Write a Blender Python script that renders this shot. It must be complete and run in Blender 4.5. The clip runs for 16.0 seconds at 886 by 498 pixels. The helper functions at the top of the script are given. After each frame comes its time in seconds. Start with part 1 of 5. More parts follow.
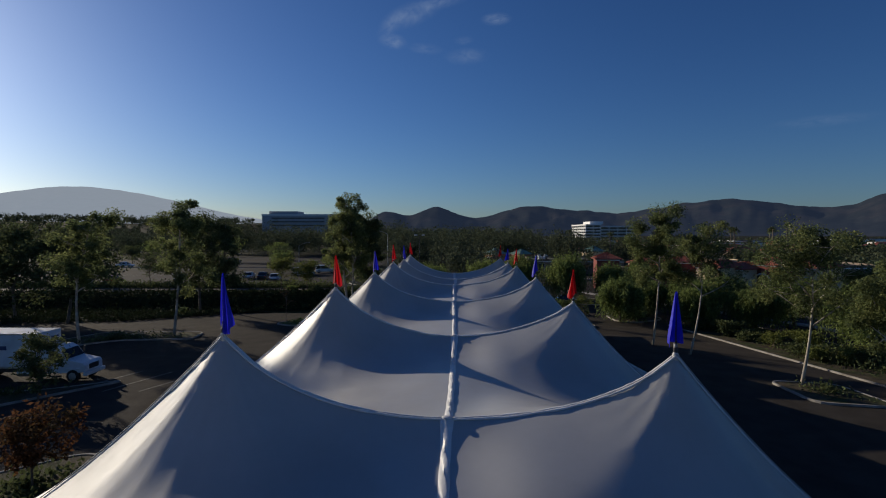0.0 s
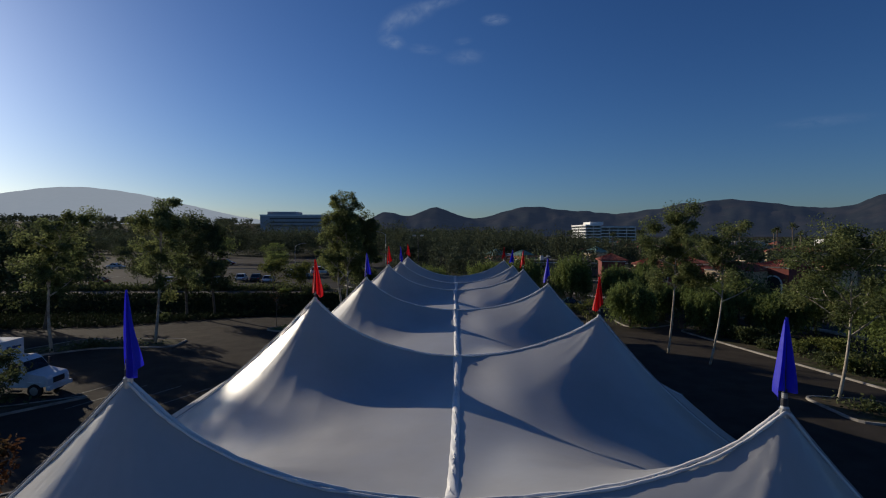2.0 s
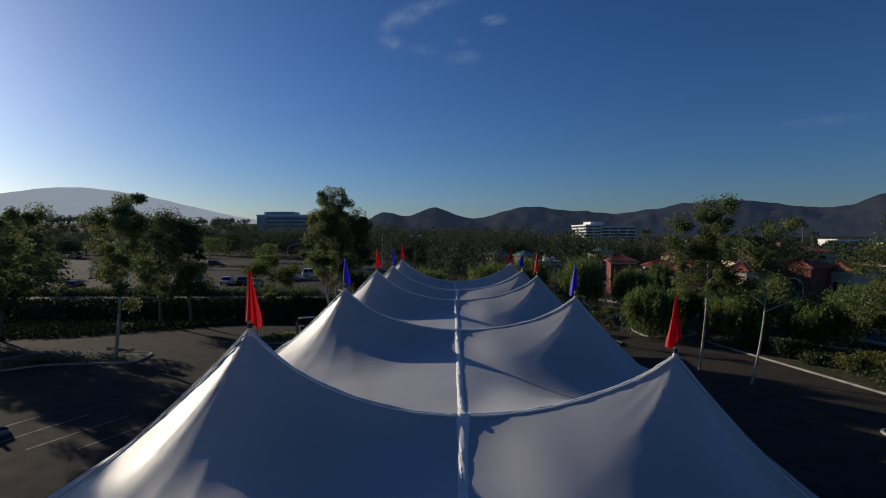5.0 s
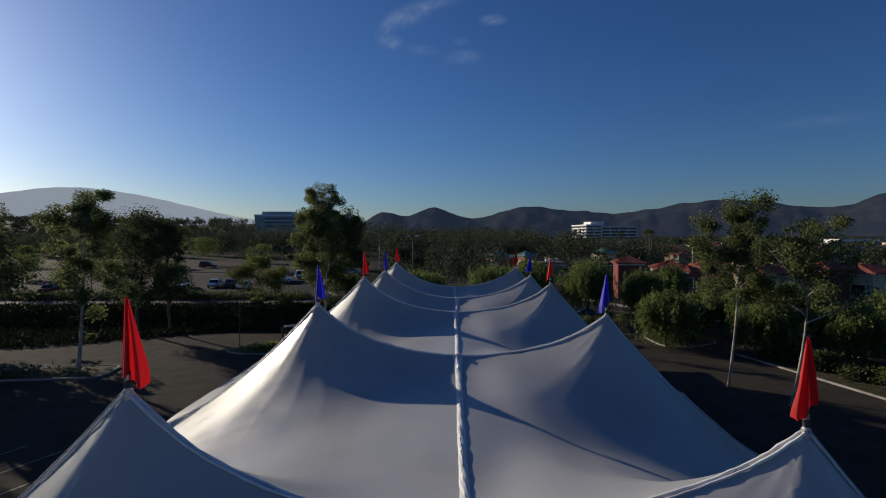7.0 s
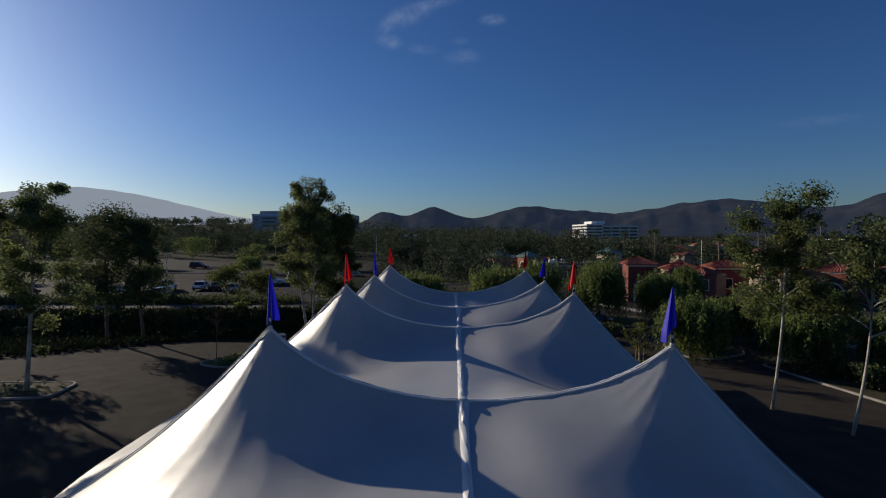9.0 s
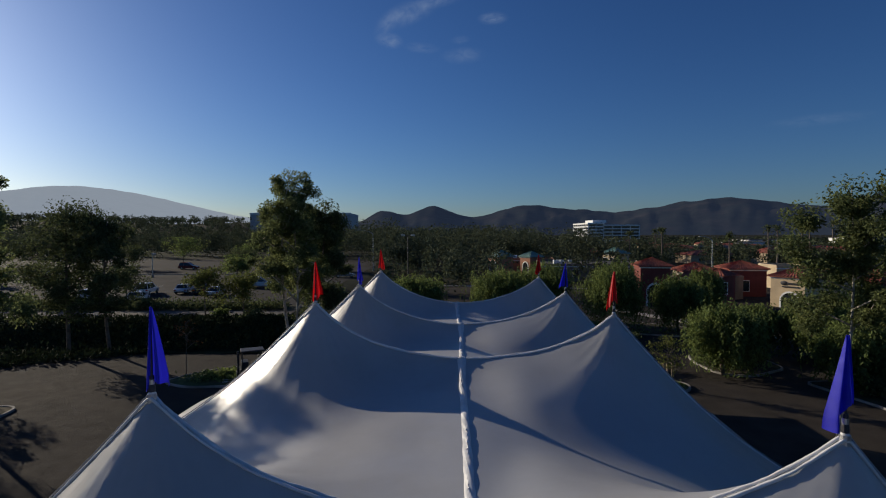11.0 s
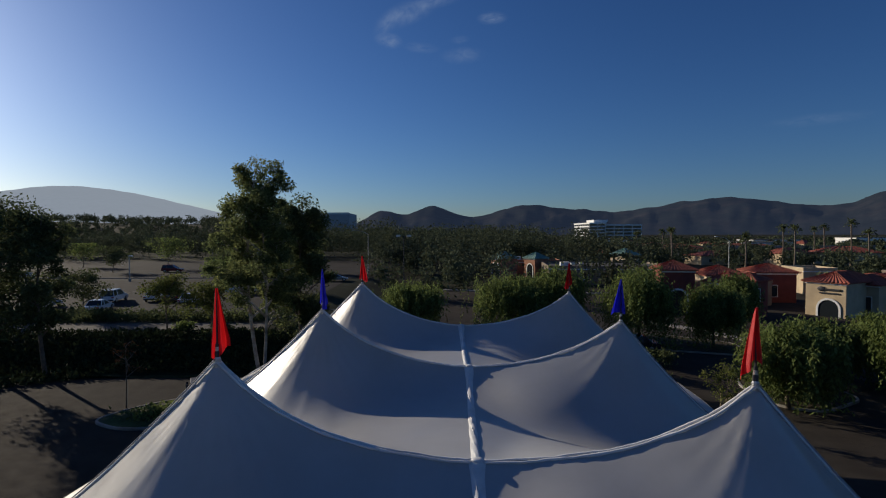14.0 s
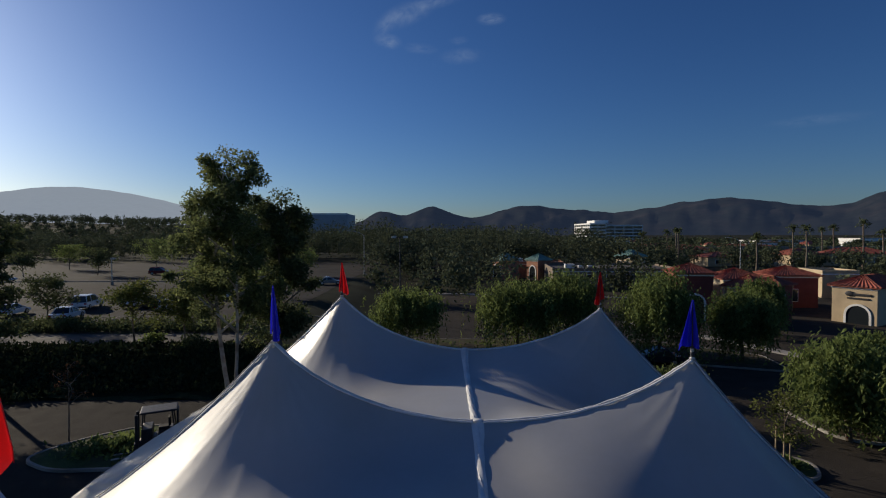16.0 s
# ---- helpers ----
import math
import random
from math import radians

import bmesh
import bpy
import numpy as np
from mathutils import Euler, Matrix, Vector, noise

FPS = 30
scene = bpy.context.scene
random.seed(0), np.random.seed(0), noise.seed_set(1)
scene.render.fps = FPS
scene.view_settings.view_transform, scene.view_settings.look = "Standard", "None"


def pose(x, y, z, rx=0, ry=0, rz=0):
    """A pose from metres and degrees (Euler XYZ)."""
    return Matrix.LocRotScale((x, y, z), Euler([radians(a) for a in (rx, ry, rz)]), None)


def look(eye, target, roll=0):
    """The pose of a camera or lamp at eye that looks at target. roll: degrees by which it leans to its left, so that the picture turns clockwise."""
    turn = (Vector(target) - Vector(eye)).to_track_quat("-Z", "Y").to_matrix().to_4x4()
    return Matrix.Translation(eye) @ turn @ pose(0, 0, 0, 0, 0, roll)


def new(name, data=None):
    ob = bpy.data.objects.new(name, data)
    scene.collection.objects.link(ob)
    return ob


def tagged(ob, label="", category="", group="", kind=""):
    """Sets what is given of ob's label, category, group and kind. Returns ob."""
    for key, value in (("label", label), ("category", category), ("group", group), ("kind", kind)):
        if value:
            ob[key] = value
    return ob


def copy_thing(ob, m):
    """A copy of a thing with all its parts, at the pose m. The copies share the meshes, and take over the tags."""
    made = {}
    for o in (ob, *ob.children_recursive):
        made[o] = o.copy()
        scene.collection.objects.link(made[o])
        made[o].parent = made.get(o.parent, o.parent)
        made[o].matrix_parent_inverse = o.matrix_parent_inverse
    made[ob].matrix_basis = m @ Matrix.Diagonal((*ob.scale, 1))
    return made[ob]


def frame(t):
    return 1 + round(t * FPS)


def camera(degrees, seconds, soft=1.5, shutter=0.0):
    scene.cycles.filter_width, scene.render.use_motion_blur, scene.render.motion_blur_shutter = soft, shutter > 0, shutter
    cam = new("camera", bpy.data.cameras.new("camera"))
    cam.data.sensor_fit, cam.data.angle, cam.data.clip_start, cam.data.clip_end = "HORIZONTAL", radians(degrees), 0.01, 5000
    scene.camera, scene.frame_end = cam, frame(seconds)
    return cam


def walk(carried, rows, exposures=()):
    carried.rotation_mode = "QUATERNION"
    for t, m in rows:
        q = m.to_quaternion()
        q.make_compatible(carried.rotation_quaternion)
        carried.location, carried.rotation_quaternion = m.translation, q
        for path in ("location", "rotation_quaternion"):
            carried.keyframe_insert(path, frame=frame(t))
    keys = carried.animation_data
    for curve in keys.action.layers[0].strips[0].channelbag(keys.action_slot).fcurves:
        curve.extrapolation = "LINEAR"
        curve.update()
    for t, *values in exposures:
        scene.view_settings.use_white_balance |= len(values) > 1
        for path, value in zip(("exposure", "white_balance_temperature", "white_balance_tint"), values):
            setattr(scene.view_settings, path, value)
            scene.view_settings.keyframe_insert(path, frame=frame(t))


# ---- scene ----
EXPOSURE, KELVIN, TINT = 0.0, 6050.0, 12.0
cam = camera(82.4, 16.0, soft=1.1)
METRES, EYE, TILT, LEAN, TURN = 37.0, 11.2, -1.7, 0.0, 0.0
ROWS = [
    (0.0, 0.0, 0.0, 0.0, -0.0, 0.0, -0.0),
    (0.5, -0.0002, 0.0221, 0.001, -0.02, 0.0, 0.0),
    (1.0, -0.0006, 0.0451, 0.0018, -0.05, 0.02, -0.0),
    (1.5, -0.0012, 0.0695, 0.0023, -0.08, 0.04, -0.02),
    (2.0, -0.0013, 0.0953, 0.0023, -0.08, 0.06, -0.0),
    (2.5, -0.0013, 0.1218, 0.0025, -0.09, 0.06, -0.01),
    (3.0, -0.0009, 0.1484, 0.0033, -0.11, 0.05, -0.02),
    (3.5, -0.0011, 0.175, 0.0037, -0.16, 0.05, 0.03),
    (4.0, -0.0011, 0.2018, 0.0045, -0.17, 0.06, 0.05),
    (6.5, 0.0014, 0.3475, 0.0105, -0.26, 0.08, 0.1),
    (7.0, 0.0021, 0.3788, 0.0117, -0.27, 0.07, 0.09),
    (7.5, 0.0024, 0.4113, 0.0124, -0.28, 0.07, 0.12),
    (8.0, 0.0024, 0.4445, 0.0132, -0.29, 0.05, 0.09),
    (8.5, 0.0028, 0.4789, 0.0139, -0.3, 0.05, 0.1),
    (9.0, 0.0031, 0.5147, 0.0144, -0.32, 0.04, 0.08),
    (11.5, 0.0054, 0.6948, 0.0228, -0.35, -0.11, 0.12),
    (12.0, 0.0055, 0.7298, 0.0239, -0.36, -0.13, 0.14),
    (12.5, 0.0052, 0.7639, 0.0255, -0.38, -0.14, 0.14),
    (13.0, 0.005, 0.7981, 0.0269, -0.39, -0.13, 0.15),
    (13.5, 0.0051, 0.8323, 0.0282, -0.4, -0.1, 0.18),
    (14.0, 0.0058, 0.8659, 0.0296, -0.4, -0.09, 0.15),
    (14.5, 0.0068, 0.8991, 0.0312, -0.4, -0.08, 0.16),
    (15.0, 0.0067, 0.9334, 0.032, -0.44, -0.05, 0.17),
    (15.5, 0.0073, 0.967, 0.0333, -0.44, -0.04, 0.2),
    (16.0, 0.0074, 0.9992, 0.0343, -0.48, -0.01, 0.19),
]
walk(cam, [(t, pose(0, 0, EYE, TILT, LEAN, TURN) @ pose(METRES * x, METRES * y, METRES * z, 90 + pitch, roll, yaw)) for t, x, y, z, yaw, pitch, roll in ROWS],
     exposures=[(0.0, EXPOSURE, KELVIN, TINT), (16.0, EXPOSURE, KELVIN, TINT)])

# ---- sky and sun ----
SUN_EL, SUN_AZ = 16.3, -53.0          # degrees above the horizon; from straight ahead, minus is to the left
world = bpy.data.worlds.new("sky")
scene.world = world
world.use_nodes = True
wt = world.node_tree
wt.nodes.clear()
w_out = wt.nodes.new("ShaderNodeOutputWorld")
w_bg = wt.nodes.new("ShaderNodeBackground")
w_sky = wt.nodes.new("ShaderNodeTexSky")
w_sky.sky_type = 'NISHITA'
w_sky.sun_disc = False
w_sky.sun_elevation = radians(SUN_EL)
w_sky.sun_rotation = radians(SUN_AZ)
w_sky.air_density, w_sky.dust_density, w_sky.ozone_density = 1.0, 0.58, 5.8
w_bg.inputs["Strength"].default_value = 0.054


SKY_DEPTH = 1.10                       # clear dry air: deeper blue away from the sun


def cloud_wisps():
    """Thin cirrus: a few slanting streaks, torn by stretched noise."""
    n = wt.nodes

    def vec(op, a, b):
        v = n.new("ShaderNodeVectorMath")
        v.operation = op
        wt.links.new(a, v.inputs[0])
        v.inputs[1].default_value = b
        return v.outputs["Value" if op == 'DOT_PRODUCT' else "Vector"]

    def calc(op, a, b):
        m = n.new("ShaderNodeMath")
        m.operation = op
        for k, v in enumerate((a, b)):
            if isinstance(v, (int, float)):
                m.inputs[k].default_value = v
            else:
                wt.links.new(v, m.inputs[k])
        return m.outputs["Value"]

    co = n.new("ShaderNodeTexCoord")
    sky_dir = co.outputs["Generated"]
    total = None
    for k, (centre, slant, long, thin, gain) in enumerate(CLOUDS):
        c = Vector(centre).normalized()
        side = c.cross(Vector((0, 0, 1))).normalized()
        up = side.cross(c)
        a, b = math.cos(radians(slant)), math.sin(radians(slant))
        d = vec('SUBTRACT', sky_dir, c)
        u = calc('MULTIPLY', vec('DOT_PRODUCT', d, side * a + up * b), 1 / long)
        v = calc('MULTIPLY', vec('DOT_PRODUCT', d, up * a - side * b), 1 / thin)
        xyz = n.new("ShaderNodeCombineXYZ")
        wt.links.new(calc('MULTIPLY', u, 2.6 * long / 0.06), xyz.inputs[0])
        wt.links.new(calc('MULTIPLY', v, 1.3), xyz.inputs[1])
        xyz.inputs[2].default_value = 3.7 * k
        nz = n.new("ShaderNodeTexNoise")
        nz.inputs["Scale"].default_value, nz.inputs["Detail"].default_value, nz.inputs["Distortion"].default_value = 1.1, 8.0, 0.6
        wt.links.new(xyz.outputs["Vector"], nz.inputs["Vector"])
        rim = calc('SQRT', calc('ADD', calc('MULTIPLY', u, u), calc('MULTIPLY', v, v)), 0.0)
        soft = n.new("ShaderNodeMapRange")
        soft.interpolation_type = 'SMOOTHSTEP'
        for key, val in (("From Min", 1.0), ("From Max", 0.0), ("To Min", 0.0), ("To Max", gain)):
            soft.inputs[key].default_value = val
        wt.links.new(rim, soft.inputs["Value"])
        torn = n.new("ShaderNodeMapRange")
        for key, val in (("From Min", 0.22), ("From Max", 0.72)):
            torn.inputs[key].default_value = val
        wt.links.new(nz.outputs["Fac"], torn.inputs["Value"])
        wisp = calc('MULTIPLY', soft.outputs["Result"], torn.outputs["Result"])
        ahead = calc('GREATER_THAN', vec('DOT_PRODUCT', sky_dir, c), 0.0)
        wisp = calc('MULTIPLY', wisp, ahead)
        total = wisp if total is None else calc('ADD', total, wisp)
    mix = n.new("ShaderNodeMix")
    mix.data_type = 'RGBA'
    wt.links.new(total, mix.inputs["Factor"])
    gm = n.new("ShaderNodeGamma")
    gm.inputs["Gamma"].default_value = SKY_DEPTH
    wt.links.new(w_sky.outputs["Color"], gm.inputs["Color"])
    hs = n.new("ShaderNodeHueSaturation")
    hs.inputs["Saturation"].default_value = 1.05
    hs.inputs["Hue"].default_value = 0.506
    wt.links.new(gm.outputs["Color"], hs.inputs["Color"])
    wt.links.new(hs.outputs["Color"], mix.inputs["A"])
    mix.inputs["B"].default_value = (4.2, 5.4, 7.4, 1)
    wt.links.new(mix.outputs["Result"], w_bg.inputs["Color"])


# each wisp: direction, slant in degrees, half length, half width, strength
CLOUDS = [((-0.062, 1.0, 0.428), 22, 0.070, 0.024, 0.42), ((-0.005, 1.0, 0.452), 10, 0.060, 0.014, 0.32), ((-0.100, 1.0, 0.410), 48, 0.045, 0.018, 0.26), ((-0.098, 1.0, 0.376), -6, 0.030, 0.017, 0.52),
          ((-0.035, 1.0, 0.362), -4, 0.040, 0.012, 0.24), ((0.046, 1.0, 0.347), 2, 0.050, 0.018, 0.26), ((0.04, 1.0, 0.378), 4, 0.022, 0.010, 0.2),
          ((0.104, 1.0, 0.419), 0, 0.032, 0.013, 0.5), ((0.744, 1.0, 0.222), 0, 0.085, 0.012, 0.16)]
cloud_wisps()
wt.links.new(w_bg.outputs["Background"], w_out.inputs["Surface"])

sun = new("sun", bpy.data.lights.new("sun", 'SUN'))
sun.data.energy, sun.data.angle, sun.data.color = 4.1, radians(0.55), (1.0, 0.85, 0.62)
SUN_DIR = Vector((math.sin(radians(SUN_AZ)) * math.cos(radians(SUN_EL)), math.cos(radians(SUN_AZ)) * math.cos(radians(SUN_EL)), math.sin(radians(SUN_EL))))
sun.matrix_world = look(SUN_DIR * 60, (0, 0, 0))


# ---- materials ----
def material(name, colour, rough=0.8, metal=0.0, vary=0.15, scale=3.0, fine=40.0, bump=0.2, bump_scale=60.0, second=None, second_scale=0.35,
             second_low=0.45, second_high=0.65, random_gain=0.0, specular=0.5, translucent=0.0, emit=None, island=0.0, bump_distance=0.02):
    m = bpy.data.materials.new(name)
    m.use_nodes = True
    nt = m.node_tree
    n, l = nt.nodes, nt.links
    b = n["Principled BSDF"]
    b.inputs["Roughness"].default_value, b.inputs["Metallic"].default_value = rough, metal
    b.inputs["Specular IOR Level"].default_value = specular
    co = n.new("ShaderNodeTexCoord")

    def noise_at(s, detail=5.0):
        t = n.new("ShaderNodeTexNoise")
        t.inputs["Scale"].default_value, t.inputs["Detail"].default_value = s, detail
        l.new(co.outputs["Object"], t.inputs["Vector"])
        return t.outputs["Fac"]

    def scaled(fac, low, high, a=0.3, c=0.7):
        r = n.new("ShaderNodeMapRange")
        for k, v in (("From Min", a), ("From Max", c), ("To Min", low), ("To Max", high)):
            r.inputs[k].default_value = v
        l.new(fac, r.inputs["Value"])
        return r.outputs["Result"]

    def times(x, y):
        t = n.new("ShaderNodeMath")
        t.operation = 'MULTIPLY'
        l.new(x, t.inputs[0]); l.new(y, t.inputs[1])
        return t.outputs["Value"]

    gain = times(scaled(noise_at(scale), 1 - vary, 1 + vary), scaled(noise_at(fine, 3.0), 1 - vary * 0.6, 1 + vary * 0.6))
    if random_gain:
        oi = n.new("ShaderNodeObjectInfo")
        gain = times(gain, scaled(oi.outputs["Random"], 1 - random_gain, 1 + random_gain, 0, 1))
    if island:
        ge = n.new("ShaderNodeNewGeometry")
        gain = times(gain, scaled(ge.outputs["Random Per Island"], 1 - island, 1 + island, 0, 1))
    base = n.new("ShaderNodeMix")
    base.data_type = 'RGBA'
    base.inputs["A"].default_value = (*colour, 1)
    base.inputs["B"].default_value = (*(second or colour), 1)
    l.new(scaled(noise_at(second_scale), 0, 1, second_low, second_high), base.inputs["Factor"])
    mul = n.new("ShaderNodeVectorMath")
    mul.operation = 'SCALE'
    l.new(base.outputs["Result"], mul.inputs[0])
    l.new(gain, mul.inputs["Scale"])
    l.new(mul.outputs["Vector"], b.inputs["Base Color"])
    if bump:
        bp = n.new("ShaderNodeBump")
        bp.inputs["Strength"].default_value, bp.inputs["Distance"].default_value = bump, bump_distance
        l.new(noise_at(bump_scale, 4.0), bp.inputs["Height"])
        l.new(bp.outputs["Normal"], b.inputs["Normal"])
    l.new(scaled(noise_at(scale * 2.3), max(0.02, rough - 0.08), min(1, rough + 0.08)), b.inputs["Roughness"])
    if translucent:
        tr = n.new("ShaderNodeBsdfTranslucent")
        l.new(mul.outputs["Vector"], tr.inputs["Color"])
        ms = n.new("ShaderNodeMixShader")
        ms.inputs["Fac"].default_value = translucent
        l.new(b.outputs["BSDF"], ms.inputs[1]); l.new(tr.outputs["BSDF"], ms.inputs[2])
        l.new(ms.outputs["Shader"], n["Material Output"].inputs["Surface"])
    if emit:
        b.inputs["Emission Color"].default_value = (*emit[:3], 1)
        b.inputs["Emission Strength"].default_value = emit[3]
    return m


M = dict(
    asphalt=material("asphalt", (0.045, 0.040, 0.035), 0.97, specular=0.06, vary=0.2, scale=0.6, fine=25, bump=0.5, bump_scale=90, second=(0.056, 0.048, 0.039), second_scale=0.06),
    asphalt_far=material("asphalt_far", (0.037, 0.034, 0.032), 0.97, specular=0.06, vary=0.2, scale=0.3, fine=9, bump=0, second=(0.030, 0.027, 0.026), second_scale=0.05),
    plain=material("plain", (0.03, 0.034, 0.02), 0.97, specular=0.04, vary=0.35, scale=0.02, fine=0.2, bump=0, second=(0.05, 0.043, 0.032), second_scale=0.006),
    concrete=material("concrete", (0.32, 0.30, 0.27), 0.85, specular=0.1, vary=0.18, scale=1.2, fine=30, bump=0.3, second=(0.22, 0.20, 0.175), second_scale=0.7),
    concrete_worn=material("worn_concrete", (0.13, 0.12, 0.108), 0.9, specular=0.1, vary=0.2, scale=0.7, fine=20, bump=0.3, second=(0.095, 0.086, 0.076), second_scale=0.4),
    soil=material("soil", (0.075, 0.062, 0.042), 0.95, specular=0.1, vary=0.35, scale=1.5, fine=14, bump=0.8, bump_scale=12, second=(0.05, 0.06, 0.025), second_scale=0.5),
    ivy=material("ivy", (0.040, 0.052, 0.024), 0.9, specular=0.08, vary=0.3, scale=1.0, fine=8, bump=0.6, bump_scale=9, island=0.35, second=(0.034, 0.046, 0.02), translucent=0.1),
    grass=material("grass", (0.06, 0.085, 0.03), 0.9, specular=0.1, vary=0.3, scale=1.0, fine=12, bump=0.7, bump_scale=15, second=(0.085, 0.08, 0.045), second_scale=0.4),
    paint=material("road_paint", (0.20, 0.195, 0.18), 0.8, vary=0.3, scale=4, fine=30, bump=0.2, second=(0.07, 0.066, 0.06), second_scale=3.0),
    vinyl=material("white_tent_vinyl", (0.44, 0.445, 0.45), 0.42, vary=0.025, scale=0.5, fine=5, bump=0.10, bump_scale=2.2, second=(0.40, 0.40, 0.398), second_scale=0.35, specular=0.6, translucent=0.13),
    vinyl_seam=material("folded_white_vinyl", (0.70, 0.70, 0.69), 0.5, vary=0.06, scale=2, fine=14, bump=0.5, bump_scale=7, second=(0.56, 0.56, 0.56), second_scale=1.1),
    webbing=material("grey_webbing", (0.30, 0.30, 0.32), 0.7, vary=0.15, fine=90, bump=0.3),
    steel=material("galvanised_steel", (0.5, 0.5, 0.5), 0.4, 0.9, vary=0.12, bump=0.1),
    dark_steel=material("dark_steel", (0.04, 0.04, 0.045), 0.5, 0.3, vary=0.2, bump=0.1),
    flag_blue=material("blue_flag_nylon", (0.022, 0.022, 0.56), 0.6, vary=0.1, fine=120, bump=0.15, bump_scale=200, translucent=0.35),
    flag_red=material("red_flag_nylon", (0.62, 0.012, 0.014), 0.6, vary=0.1, fine=120, bump=0.15, bump_scale=200, translucent=0.35),
    bark_pale=material("pale_eucalypt_bark", (0.42, 0.38, 0.31), 0.85, vary=0.25, scale=2.5, fine=18, bump=0.6, bump_scale=14, second=(0.24, 0.19, 0.14), second_scale=1.3),
    bark=material("brown_bark", (0.13, 0.10, 0.075), 0.9, vary=0.3, scale=3, fine=22, bump=0.9, bump_scale=16, second=(0.2, 0.16, 0.12), second_scale=1.2),
    leaf_euc=material("eucalypt_leaves", (0.125, 0.155, 0.065), 0.9, specular=0.08, vary=0.2, scale=0.5, fine=3, bump=0, island=0.45, second=(0.16, 0.175, 0.065), second_scale=0.5, translucent=0.6),
    leaf_dark=material("dark_leaves", (0.095, 0.115, 0.05), 0.9, specular=0.08, vary=0.2, scale=0.5, fine=3, bump=0, island=0.4, second=(0.085, 0.10, 0.045), second_scale=0.5, translucent=0.35),
    leaf_pepper=material("pepper_tree_leaves", (0.135, 0.175, 0.055), 0.9, specular=0.08, vary=0.2, scale=0.5, fine=3, bump=0, island=0.4, second=(0.165, 0.20, 0.065), second_scale=0.5, translucent=0.45),
    leaf_yellow=material("yellowing_leaves", (0.135, 0.155, 0.045), 0.9, specular=0.08, vary=0.2, scale=0.5, fine=3, bump=0, island=0.4, second=(0.13, 0.14, 0.04), second_scale=0.6, translucent=0.35),
    leaf_rust=material("rusty_leaves", (0.14, 0.065, 0.03), 0.9, specular=0.08, vary=0.25, scale=0.5, fine=3, bump=0, island=0.4, second=(0.09, 0.07, 0.03), second_scale=0.7, translucent=0.3),
    leaf_far=material("far_foliage", (0.085, 0.10, 0.058), 0.9, specular=0.08, vary=0.3, scale=0.05, fine=0.4, bump=0, island=0.18, second=(0.07, 0.085, 0.048), second_scale=0.03, translucent=0.2),
    # faint blue emission stands in for the air's haze over the ridge
    mountain=material("far_mountain_blue_glow", (0.022, 0.025, 0.024), 1.0, vary=0.25, scale=0.004, fine=0.03, bump=0, second=(0.038, 0.035, 0.032), second_scale=0.006, specular=0.0, emit=(0.30, 0.42, 0.70, 0.045)),
    cream=material("cream_stucco", (0.52, 0.41, 0.26), 0.9, vary=0.1, scale=0.8, fine=20, bump=0.3, bump_scale=50, second=(0.45, 0.35, 0.23), second_scale=0.5),
    red_stucco=material("red_stucco", (0.19, 0.047, 0.036), 0.9, vary=0.12, scale=0.8, fine=20, bump=0.3, bump_scale=50, second=(0.15, 0.04, 0.032), second_scale=0.5),
    tan=material("tan_stucco", (0.20, 0.155, 0.115), 0.9, vary=0.12, scale=0.8, fine=20, bump=0.3, second=(0.165, 0.13, 0.10), second_scale=0.5),
    brick=material("orange_brick", (0.36, 0.17, 0.10), 0.9, vary=0.2, scale=2, fine=20, bump=0.3, second=(0.28, 0.13, 0.08), second_scale=0.8),
    tile=material("red_clay_tile", (0.33, 0.085, 0.05), 0.8, vary=0.3, scale=3, fine=14, bump=0.4, bump_scale=20, second=(0.22, 0.07, 0.045), second_scale=1.2),
    copper=material("green_metal_roof", (0.15, 0.27, 0.22), 0.6, vary=0.15, scale=2, fine=14, bump=0.2, second=(0.20, 0.30, 0.25), second_scale=1.0),
    white=material("white_paint", (0.78, 0.78, 0.76), 0.6, vary=0.05, scale=1.5, fine=14, bump=0.1, second=(0.66, 0.66, 0.63), second_scale=0.8),
    grey_panel=material("grey_panel", (0.40, 0.40, 0.42), 0.7, vary=0.1, scale=0.2, fine=3, bump=0.1),
    roofing=material("dark_roofing", (0.05, 0.045, 0.042), 0.9, vary=0.2, scale=0.5, fine=8, bump=0.3, second=(0.08, 0.07, 0.06), second_scale=0.2),
    glass=material("dark_glass", (0.02, 0.025, 0.03), 0.08, vary=0.05, bump=0.0, specular=0.6),
    truck_white=material("white_truck_body", (0.68, 0.70, 0.73), 0.35, vary=0.05, scale=1.5, fine=20, bump=0.05, second=(0.58, 0.59, 0.60), second_scale=0.9),
    car_white=material("white_car_paint", (0.74, 0.75, 0.76), 0.22, vary=0.03, bump=0.0),
    car_silver=material("silver_car_paint", (0.42, 0.43, 0.45), 0.25, 0.5, vary=0.03, bump=0.0),
    car_red=material("dark_red_car_paint", (0.20, 0.03, 0.03), 0.25, vary=0.03, bump=0.0),
    car_dark=material("dark_car_paint", (0.03, 0.03, 0.035), 0.22, vary=0.03, bump=0.0),
    rubber=material("tyre_rubber", (0.018, 0.018, 0.018), 0.9, vary=0.2, bump=0.2),
    chrome=material("chrome", (0.7, 0.7, 0.7), 0.15, 0.95, vary=0.05, bump=0.0),
    lens=material("lamp_lens", (0.7, 0.72, 0.74), 0.1, vary=0.05, bump=0.0),
    red_lens=material("tail_lamp_lens", (0.4, 0.02, 0.02), 0.15, vary=0.05, bump=0.0),
    emblem=material("dark_blue_lettering", (0.03, 0.05, 0.14), 0.5, vary=0.05, bump=0.0),
